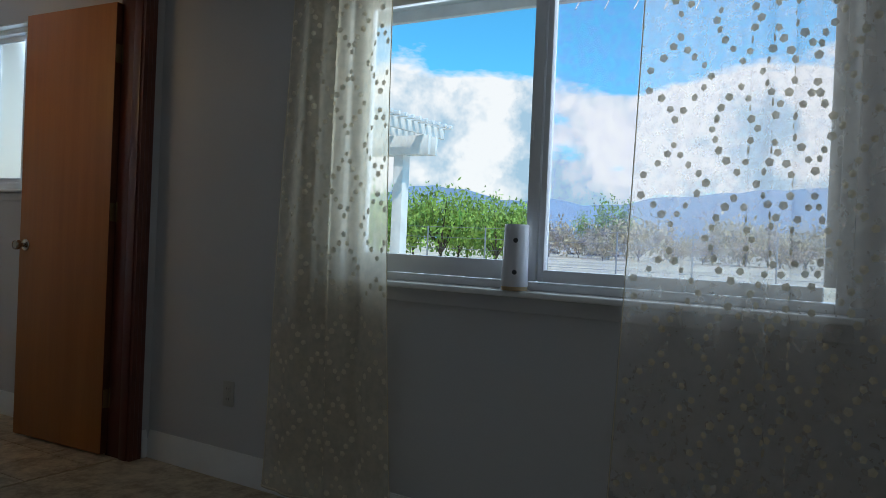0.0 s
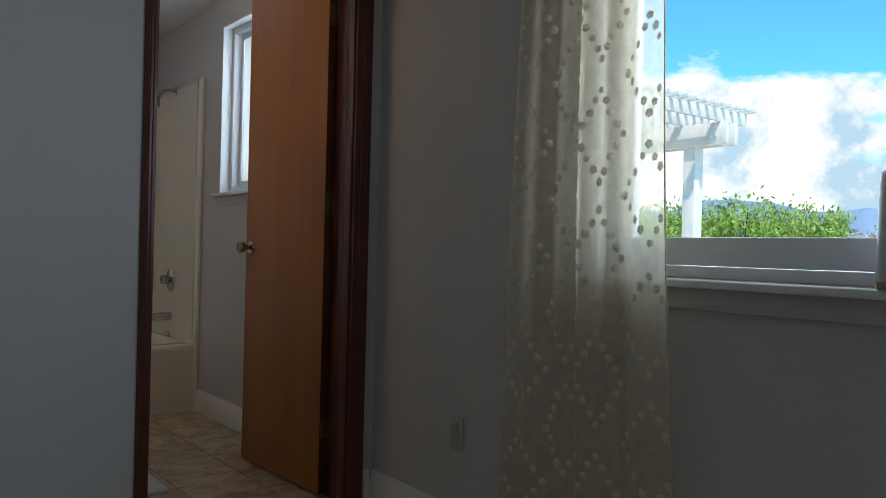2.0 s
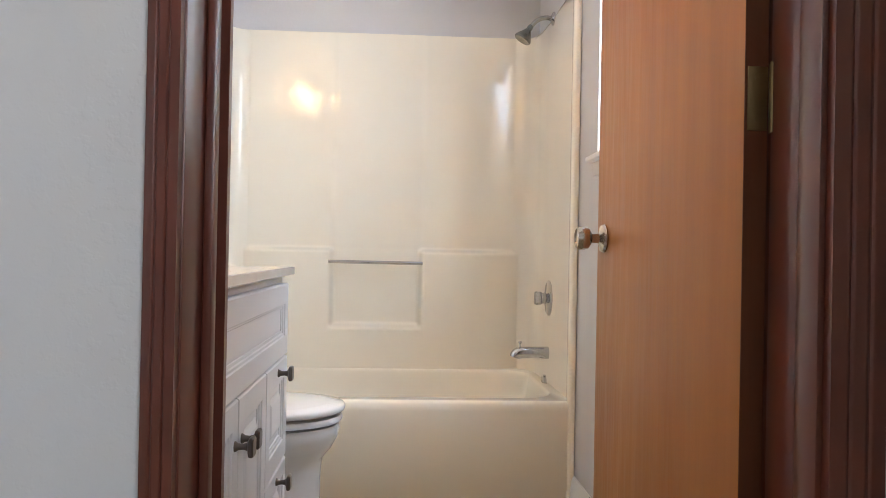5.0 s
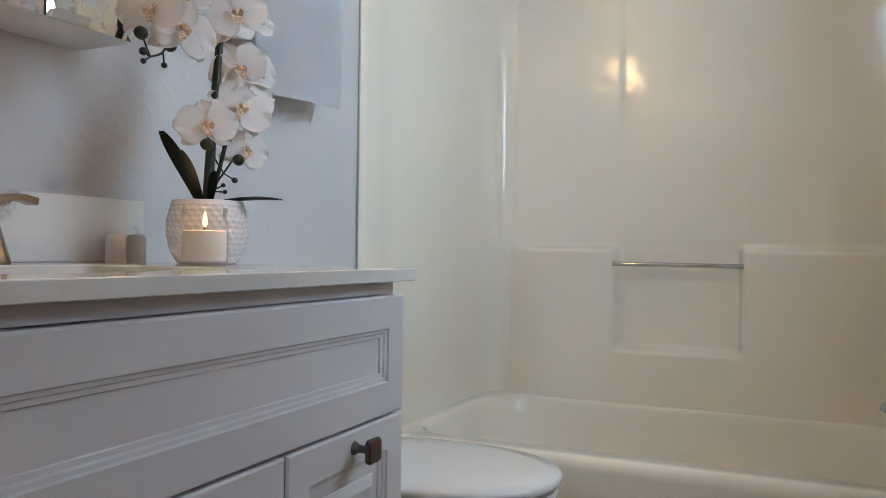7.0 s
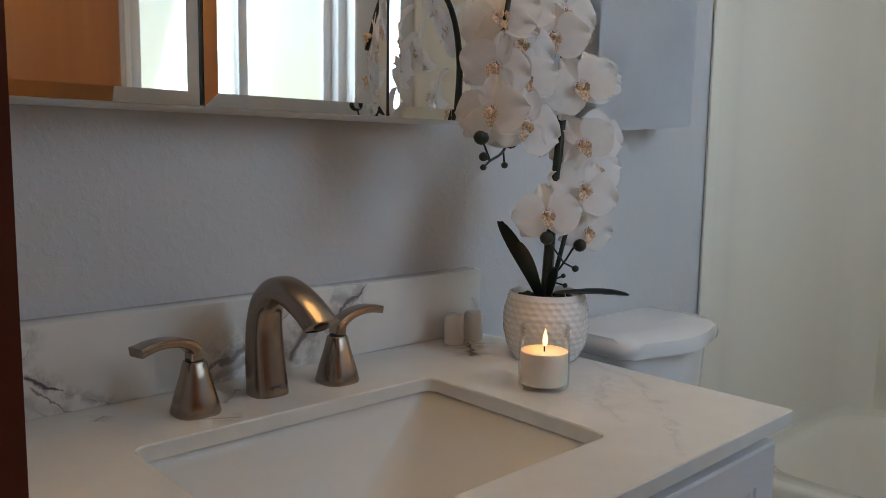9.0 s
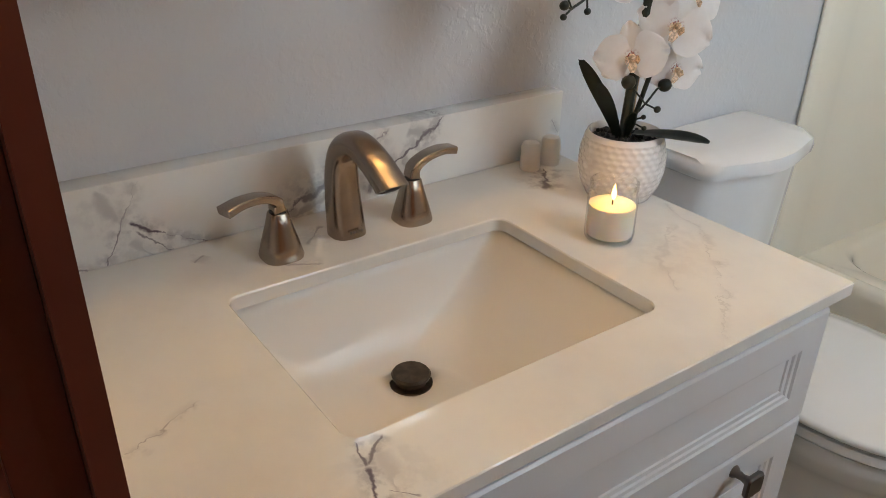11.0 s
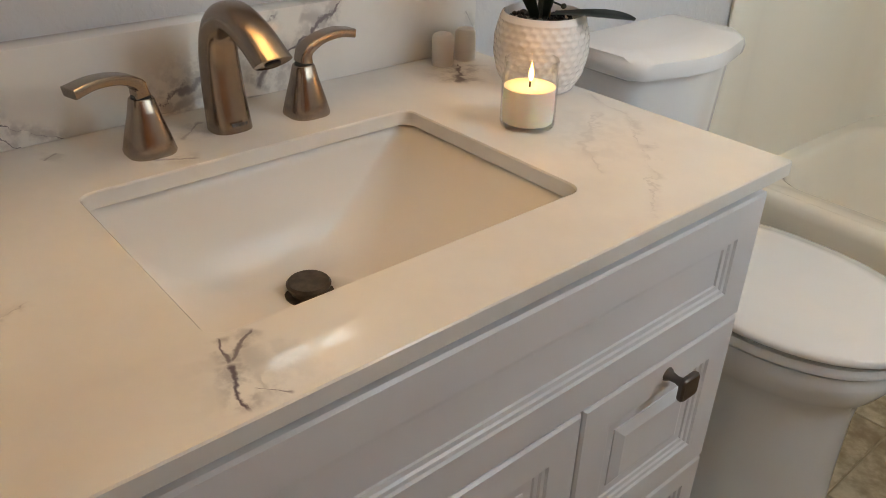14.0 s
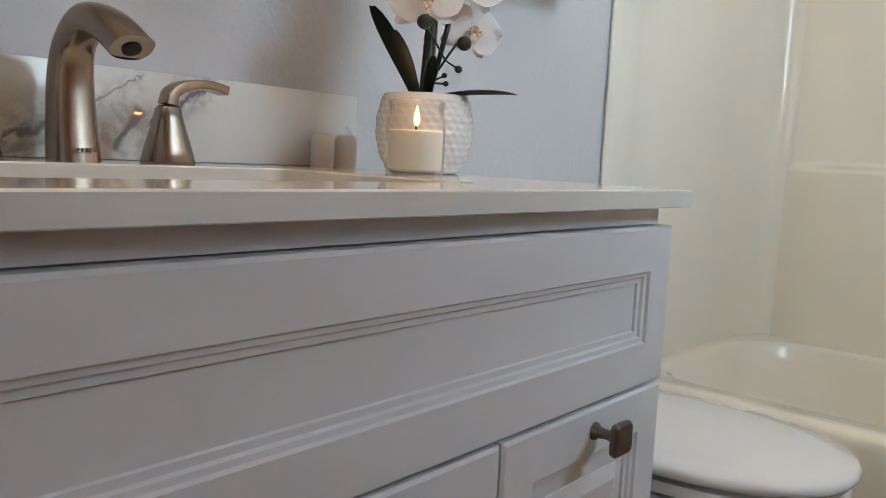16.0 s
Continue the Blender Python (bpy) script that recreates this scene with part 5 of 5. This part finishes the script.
        part("leaf", bm, LEAF, root, "dark glossy strap leaf", angle=60)
    # one flower's petals, shared by all
    def petal_mesh(name, length, wide, cup, ruffle):
        bm = B()
        n, mcols = 8, 6
        rows = []
        for i in range(n + 1):
            f = i / n
            w = wide * (math.sin(math.pi * (0.06 + 0.90 * f ** 0.8)) ** 0.62)
            row = []
            for j in range(mcols + 1):
                s = -1 + 2 * j / mcols
                z = cup * (f * f) - cup * 0.5 * s * s * f + ruffle * math.sin(s * 5 + f * 6) * f
                row.append((w * 0.5 * s * (1 + 0.05 * math.sin(9 * f + s)), 0.003 + length * f * (1 - 0.06 * s * s), z + 0.0022 * math.sin(7 * s) * f))
            rows.append(row)
        rings(bm, rows, False)
        return finish(bm, name, PETAL, angle=180)
    broad = petal_mesh("petal", 0.046, 0.060, -0.009, 0.003)
    slim = petal_mesh("sepal", 0.044, 0.034, -0.010, 0.002)
    bm = B()
    lathe(bm, [(0.001, 0.0), (0.004, 0.004), (0.0045, 0.009), (0.002, 0.013)], (0, 0, 0), 10)
    for s in (-1, 1):
        rings(bm, [[(s * 0.002, -0.002, 0.004), (s * 0.003, -0.004, 0.006), (s * 0.002, -0.006, 0.004)], [(s * 0.008, 0.002, 0.008), (s * 0.010, -0.004, 0.012), (s * 0.007, -0.010, 0.009)]], False)
    rings(bm, [[(-0.002, -0.004, 0.005), (0.002, -0.004, 0.005)], [(-0.006, -0.012, 0.010), (0.006, -0.012, 0.010)], [(-0.003, -0.020, 0.008), (0.003, -0.020, 0.008)]], False)
    lip_mesh = finish(bm, "lip", LIP, angle=60)
    rnd = random.Random(21)
    # flowers: y and height above the top along the spray, then which way they face
    spots = [(0.245, 0.921, 0.224, 38), (0.235, 1.012, 0.196, 62), (0.262, 0.985, 0.262, 45), (0.225, 1.030, 0.288, 60), (0.250, 0.983, 0.327, 42), (0.240, 1.040, 0.345, 70),
             (0.262, 0.950, 0.408, 36), (0.235, 1.049, 0.430, 62), (0.262, 0.830, 0.351, 48), (0.250, 0.775, 0.366, 30), (0.258, 0.841, 0.410, 40), (0.245, 0.795, 0.425, 30),
             (0.252, 0.849, 0.460, 45), (0.240, 0.905, 0.475, 40), (0.250, 0.844, 0.512, 40), (0.240, 0.948, 0.515, 55), (0.235, 0.905, 0.560, 45), (0.250, 0.800, 0.490, 35)]
    for x, y, h, face in spots:
        c = Vector((x + rnd.uniform(-0.012, 0.012), y, TOP + h))
        aim = Vector((math.sin(radians(face)), -math.cos(radians(face)) + 0.2, rnd.uniform(-0.15, 0.25))).normalized()
        rot = aim.to_track_quat("Z", "Y").to_matrix().to_4x4()
        m = Matrix.Translation(c) @ rot @ Matrix.Rotation(rnd.uniform(-0.5, 0.5), 4, "Z") @ Matrix.Scale(rnd.uniform(0.98, 1.16), 4)
        fl = new("flower", lip_mesh)
        fl.parent = root
        fl.matrix_basis = PLACE[root.name].inverted() @ m
        tagged(fl, "white orchid flower with a pink throat")
        for mesh, turn, tilt in ((broad, 90, 4), (broad, -90, 4), (slim, 0, -4), (slim, 128, -6), (slim, -128, -6)):
            pe = new("petal", mesh)
            pe.parent = fl
            pe.matrix_basis = Matrix.Rotation(radians(turn + rnd.uniform(-7, 7)), 4, "Z") @ Matrix.Rotation(radians(tilt + rnd.uniform(-10, 10)), 4, "X")
    # buds on thin stalks
    for path, buds in ((((0.218, 0.955, 0.120), (0.238, 0.962, 0.150), (0.245, 0.975, 0.172)), ((0.245, 0.912, 0.191, 0.0105), (0.245, 0.991, 0.175, 0.0105), (0.245, 0.982, 0.140, 0.0055), (0.238, 0.962, 0.130, 0.0040), (0.25, 0.952, 0.118, 0.0040))),
                       (((0.250, 0.826, 0.345), (0.245, 0.815, 0.315), (0.245, 0.790, 0.302)), ((0.245, 0.772, 0.332, 0.0105), (0.245, 0.829, 0.328, 0.0105), (0.245, 0.777, 0.307, 0.0065), (0.245, 0.777, 0.293, 0.0045), (0.245, 0.818, 0.296, 0.0048)))):
        pts = [(a, b, TOP + h) for a, b, h in path]
        bm = tube(B(), smooth_path(pts, 5), 0.0018, 6)
        for x, y, h, r in buds:
            near = min(pts, key=lambda p: (p[1] - y) ** 2 + (p[2] - TOP - h) ** 2)
            tube(bm, [near, (x, y, TOP + h)], 0.0014, 6)
        part("bud_stalk", bm, STEM, root)
        for x, y, h, r in buds:
            bm = B()
            bmesh.ops.create_icosphere(bm, subdivisions=2, radius=r, matrix=Matrix.Translation((x, y, TOP + h)) @ Matrix.Diagonal((0.9, 1.1, 0.95, 1)))
            part("bud", bm, STEM, root, "dark green bud")


orchid()

# ---- bath mat ----
bm = B()
rings(bm, [rounded_rect(0.60 + i, 0.848 - i, 0.50 + i, 1.08 - i, 0.02, z, 6) for i, z in ((0.003, 0.001), (0.0, 0.004), (0.0, 0.012), (0.004, 0.016), (0.012, 0.017))], True, True, True)
solo("bath_mat", bm, TOWEL, "white cotton bath mat on the bathroom floor", "bath mat", angle=60)

# ---- mirror cabinet and towel ----
cab = thing("mirror_cabinet", (0.055, 0.53, 1.28), "wall-hung medicine cabinet with three mirror doors", "mirror cabinet")
part("body", box(B(), -0.019, 0.104, 0.172, 0.888, 1.279, 1.95, 0.002), VINYL, cab, "white steel cabinet body")
for a, b in ((0.178, 0.448), (0.454, 0.722), (0.727, 0.886)):
    bm = B()
    bev = 0.016
    lo = [[(x, a + i, 1.281 + i), (x, b - i, 1.281 + i), (x, b - i, 1.948 - i), (x, a + i, 1.948 - i)] for x, i in ((0.105, 0.0), (0.1085, 0.0), (0.1115, bev))]
    lo = [[(p[0], p[1], p[2]) for p in ring] for ring in lo]
    rings(bm, lo, True, True, True)
    part("mirror_door", bm, MIRROR, cab, "bevelled mirror door", smooth=False)

# Black strips stand in for the shade between the mirror doors.
for y in (0.451, 0.7245):
    part("door_gap_shade", box(B(), 0.1042, 0.1075, y - 0.0024, y + 0.0019, 1.282, 1.947), DARK_GAP, cab, "black strip put in for the shade between doors")
lightbar = thing("vanity_light", (0.05, 0.62, 2.10), "warm three-globe vanity light above the mirror cabinet", "wall lamp")
part("back_plate", box(B(), -0.019, 0.028, 0.30, 0.94, 2.06, 2.14, 0.006), NICKEL, lightbar, "brushed nickel back plate")
for y in (0.40, 0.62, 0.84):
    part("arm", tube(B(), [(0.028, y, 2.10), (0.07, y, 2.10), (0.085, y, 2.115)], 0.009, 12), NICKEL, lightbar)
    bm = B()
    bmesh.ops.create_uvsphere(bm, u_segments=24, v_segments=14, radius=0.045, matrix=Matrix.Translation((0.10, y, 2.135)))
    part("globe", bm, BULB, lightbar, "warm glowing globe")

rail = thing("towel_bar", (0.05, 1.49, 1.78), "slim chrome towel bar on the wall", "towel bar")
part("bar", tube(B(), [(0.055, 1.20, 1.78), (0.055, 1.66, 1.78)], 0.008, 14), CHROME, rail)
for y in (1.195, 1.665):
    part("bracket", box(B(), -0.019, 0.066, y - 0.011, y + 0.011, 1.768, 1.792, 0.004), CHROME, rail)
bm = B()
rows = []
for k in range(41):
    f = k / 40
    row = []
    for j in range(31):
        s = j / 30
        y = 1.250 + 0.345 * s + 0.004 * math.sin(9 * f)
        if f < 0.46:
            g = f / 0.46
            x, z = 0.074, 1.287 + (1.778 - 1.287) * g - 0.02 * (1 - g) * (s - 0.5) * -1
        elif f < 0.54:
            a = (f - 0.46) / 0.08 * math.pi
            x, z = 0.055 + 0.019 * math.cos(a), 1.778 + 0.019 * math.sin(a)
        else:
            g = (f - 0.54) / 0.46
            x, z = 0.036, 1.778 - 0.45 * g
        x += 0.004 * math.sin(7 * s + 3) * (1 - min(1, abs(f - 0.5) * 0.4))
        row.append((x, y, z))
    rows.append(row)
rings(bm, rows, False)
bmesh.ops.solidify(bm, geom=bm.faces[:], thickness=0.005)
solo("hand_towel", bm, TOWEL, "white towel hanging over the bar on the wall", "towel", angle=80)

# ---- outdoors ----
solo("ground", box(B(), -1500, 1800, -1500, 1500, -0.6, -0.28), DRY_GRASS, "dry tan field beyond the house", "ground", "structure")
bm = B()
box(bm, 1.632, 2.45, -6.5, 4.0, 2.36, 2.40)
box(bm, 2.45, 2.49, -6.5, 4.0, 2.30, 2.42, 0.003)
solo("eave", bm, EXT_WHITE, "white painted eave and fascia outside the window", "eave", "structure", m=None)
bm = B()
box(bm, 1.62, 2.6, -6.5, 4.0, 2.42, 2.47)
solo("roof", bm, ROOF_EDGE, "grey roof edge above the eave", "roof", "structure")

per = thing("pergola", (6.6, 3.5, -0.28), "white painted wooden pergola with a slatted roof", "pergola")
part("post", box(B(), 6.53, 6.67, 1.96, 2.10, -0.28, 2.10, 0.006), EXT_WHITE, per, "square white post")
part("post", box(B(), 6.53, 6.67, 6.0, 6.14, -0.28, 2.10, 0.006), EXT_WHITE, per, "square white post")
part("beam", box(B(), 6.50, 6.545, 1.60, 6.6, 2.10, 2.32, 0.005), EXT_WHITE, per, "white beam")
part("beam", box(B(), 6.655, 6.70, 1.60, 6.6, 2.10, 2.32, 0.005), EXT_WHITE, per, "white beam")
for i in range(12):
    y = 1.68 + i * 0.42
    part("rafter", box(B(), 2.6, 6.95, y - 0.02, y + 0.02, 2.322, 2.44, 0.004), EXT_WHITE, per)
for i in range(28):
    x = 3.2 + i * 0.138
    part("slat", box(B(), x - 0.02, x + 0.02, 1.55, 6.6, 2.442, 2.485, 0.003), EXT_WHITE, per)

ant = thing("antenna", (2.9, -1.0, 2.5), "thin metal roof antenna above the eave", "antenna")
part("boom", tube(B(), [(3.6, -1.15, 2.72), (3.75, -2.05, 2.66)], 0.012, 8), FENCE_WIRE, ant)
for i in range(6):
    f = i / 5
    c = Vector((3.6, -1.15, 2.72)).lerp(Vector((3.75, -2.05, 2.66)), f)
    part("element", tube(B(), [c + Vector((-0.05, 0.02, -0.09)), c + Vector((0.05, -0.02, 0.09))], 0.004, 6), FENCE_WIRE, ant)
part("mast", tube(B(), [(3.58, -1.1, 2.72), (2.4, -0.7, 2.43)], 0.012, 8), FENCE_WIRE, ant)


def leafy(name, height, spread, trunk_h, count, size, mat, seed, label, category):
    """A tree: a tapered trunk with limbs, and a crown of many small leaves in clumps."""
    rnd = random.Random(seed)
    root = thing(name, (0, 0, 0), label, category, category + "s in the field")
    bm = B()
    tube(bm, smooth_path([(0, 0, -0.1), (0.03, 0.02, trunk_h * 0.5), (0, 0.05, trunk_h), (0.05, 0, height * 0.7)], 4), [0.10, 0.09, 0.085, 0.08, 0.075, 0.07, 0.065, 0.06, 0.055, 0.045, 0.035, 0.03, 0.02], 7)
    tips = []
    for i in range(9):
        a = 2.4 * i + rnd.uniform(-0.4, 0.4)
        r = spread * rnd.uniform(0.55, 1.0)
        z = height * rnd.uniform(0.5, 0.98)
        tip = Vector((r * math.cos(a), r * math.sin(a), z))
        tips.append(tip)
        tube(bm, [Vector((0, 0, trunk_h * rnd.uniform(0.7, 1.0))), tip * 0.5 + Vector((0, 0, height * 0.12)), tip], [0.045, 0.03, 0.01], 5)
    part("trunk", bm, BARK, root, "grey trunk and limbs")
    bm = B()
    for _ in range(count):
        tip = rnd.choice(tips)
        c = tip * rnd.uniform(0.55, 1.08) + Vector([rnd.gauss(0, spread * 0.22) for _ in range(3)])
        c.z = max(trunk_h * 0.45, c.z)
        m = Matrix.Translation(c) @ Euler([rnd.uniform(0, 6.28) for _ in range(3)]).to_matrix().to_4x4()
        s = size * rnd.uniform(0.6, 1.4)
        vs = [bm.verts.new(m @ Vector(p)) for p in ((-s, 0, 0), (0, -s * 0.45, 0), (s, 0, 0.1 * s), (0, s * 0.45, 0))]
        bm.faces.new(vs)
    part("crown", bm, mat, root, "uneven leafy crown", smooth=False)
    return root


rnd = random.Random(4)
orchard = leafy("orchard_tree", 3.5, 1.6, 0.8, 1700, 0.13, FOLIAGE, 1, "green leafy orchard tree in a row", "orchard tree")
spots = [(35 + 5.5 * row + rnd.uniform(-0.5, 0.5), 15.5 + 3.4 * col + 2.4 * row + rnd.uniform(-0.5, 0.5)) for row in range(3) for col in range(11)]
for k, (x, y) in enumerate(spots):
    m = pose(x, y, -0.28, 0, 0, rnd.uniform(0, 360)) @ Matrix.Scale(rnd.uniform(0.85, 1.25), 4)
    if k == 0:
        orchard.matrix_basis = m
    else:
        t = copy_thing(orchard, m)
        t.scale = m.to_scale()
shrub = leafy("field_shrub", 3.4, 2.4, 0.4, 1500, 0.20, FOLIAGE_PALE, 2, "pale olive shrub far across the field", "shrub")
for k in range(16):
    m = pose(76 + rnd.uniform(-4, 12), -6 + 2.8 * k + rnd.uniform(-1, 1), -0.28, 0, 0, rnd.uniform(0, 360)) @ Matrix.Scale(rnd.uniform(0.7, 1.3), 4)
    if k == 0:
        shrub.matrix_basis = m
    else:
        t = copy_thing(shrub, m)
        t.scale = m.to_scale()
tall = leafy("field_tree", 7.2, 2.3, 2.0, 1300, 0.20, FOLIAGE, 6, "tall dark tree far across the field", "tree")
tall.matrix_basis = pose(90, 27.3, -0.28)
t = copy_thing(tall, pose(95, 32.5, -0.28, 0, 0, 80) @ Matrix.Scale(0.8, 4))
t.scale = (0.8, 0.8, 0.8)

fence = thing("field_fence", (30, 0, -0.28), "grey wire fence with thin posts across the field", "fence")
for i in range(24):
    y = -14 + i * 3.0
    part("post", tube(B(), [(29.5, y, -0.28), (29.5, y, 1.75)], 0.035, 6), FENCE_WIRE, fence)
for z in (0.2, 0.75, 1.25, 1.72):
    part("wire", tube(B(), [(29.5, -14, z), (29.5, 55, z)], 0.010, 5), FENCE_WIRE, fence)

for k, (x, y, c) in enumerate(((112, 43.0, 0), (108, 34.6, 1), (110, 36.5, 0))):
    car = thing("parked_car", (x, y, -0.28), "pale car parked far across the field", "car", "cars across the field")
    bm = B()
    prof = [(-2.1, 0.35), (-2.15, 0.75), (-1.4, 0.9), (-0.8, 1.38), (0.7, 1.42), (1.4, 0.95), (2.1, 0.85), (2.15, 0.35)]
    rings(bm, [[(x + s * 0.8, y + a, z - 0.28) for a, z in prof] for s in (-1, 1)], True, True, True)
    part("body", bm, EXT_WHITE if c == 0 else ROOF_EDGE, car)
    for a in (-1.3, 1.3):
        for s in (-0.72, 0.72):
            part("wheel", lathe(B(), [(0.33, -0.1), (0.33, 0.1)], (x + s, y + a, 0.05), 14, "X"), DARK_PLASTIC, car)

# Far ridge; its haze is in the colour, not in the air.
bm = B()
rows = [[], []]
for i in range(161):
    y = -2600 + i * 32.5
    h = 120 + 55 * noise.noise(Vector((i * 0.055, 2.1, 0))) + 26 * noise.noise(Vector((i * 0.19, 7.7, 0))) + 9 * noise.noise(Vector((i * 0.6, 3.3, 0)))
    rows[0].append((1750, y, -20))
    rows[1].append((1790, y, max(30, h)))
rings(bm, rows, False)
solo("backdrop_mountains", bm, MOUNTAIN, "mountain ridge on the horizon, distance haze put into its blue", "mountains", "structure")

# ---- bathroom floor tiles ----
size, gap = 0.305, 0.004
tile_mesh = finish(box(B(), -size / 2 + gap / 2, size / 2 - gap / 2, -size / 2 + gap / 2, size / 2 - gap / 2, -0.004, 0.0, 0.0015, 1), "tile", TILE, smooth=False)
floor_ob = bpy.data.objects["floor_bathroom"]
for i in range(5):
    for j in range(7):
        x, y = 0.13 + i * size, 0.19 + j * size
        if y > 2.05:
            continue
        t = new("tile", tile_mesh)
        t.parent = floor_ob
        t.location = (x, y, 0.0)
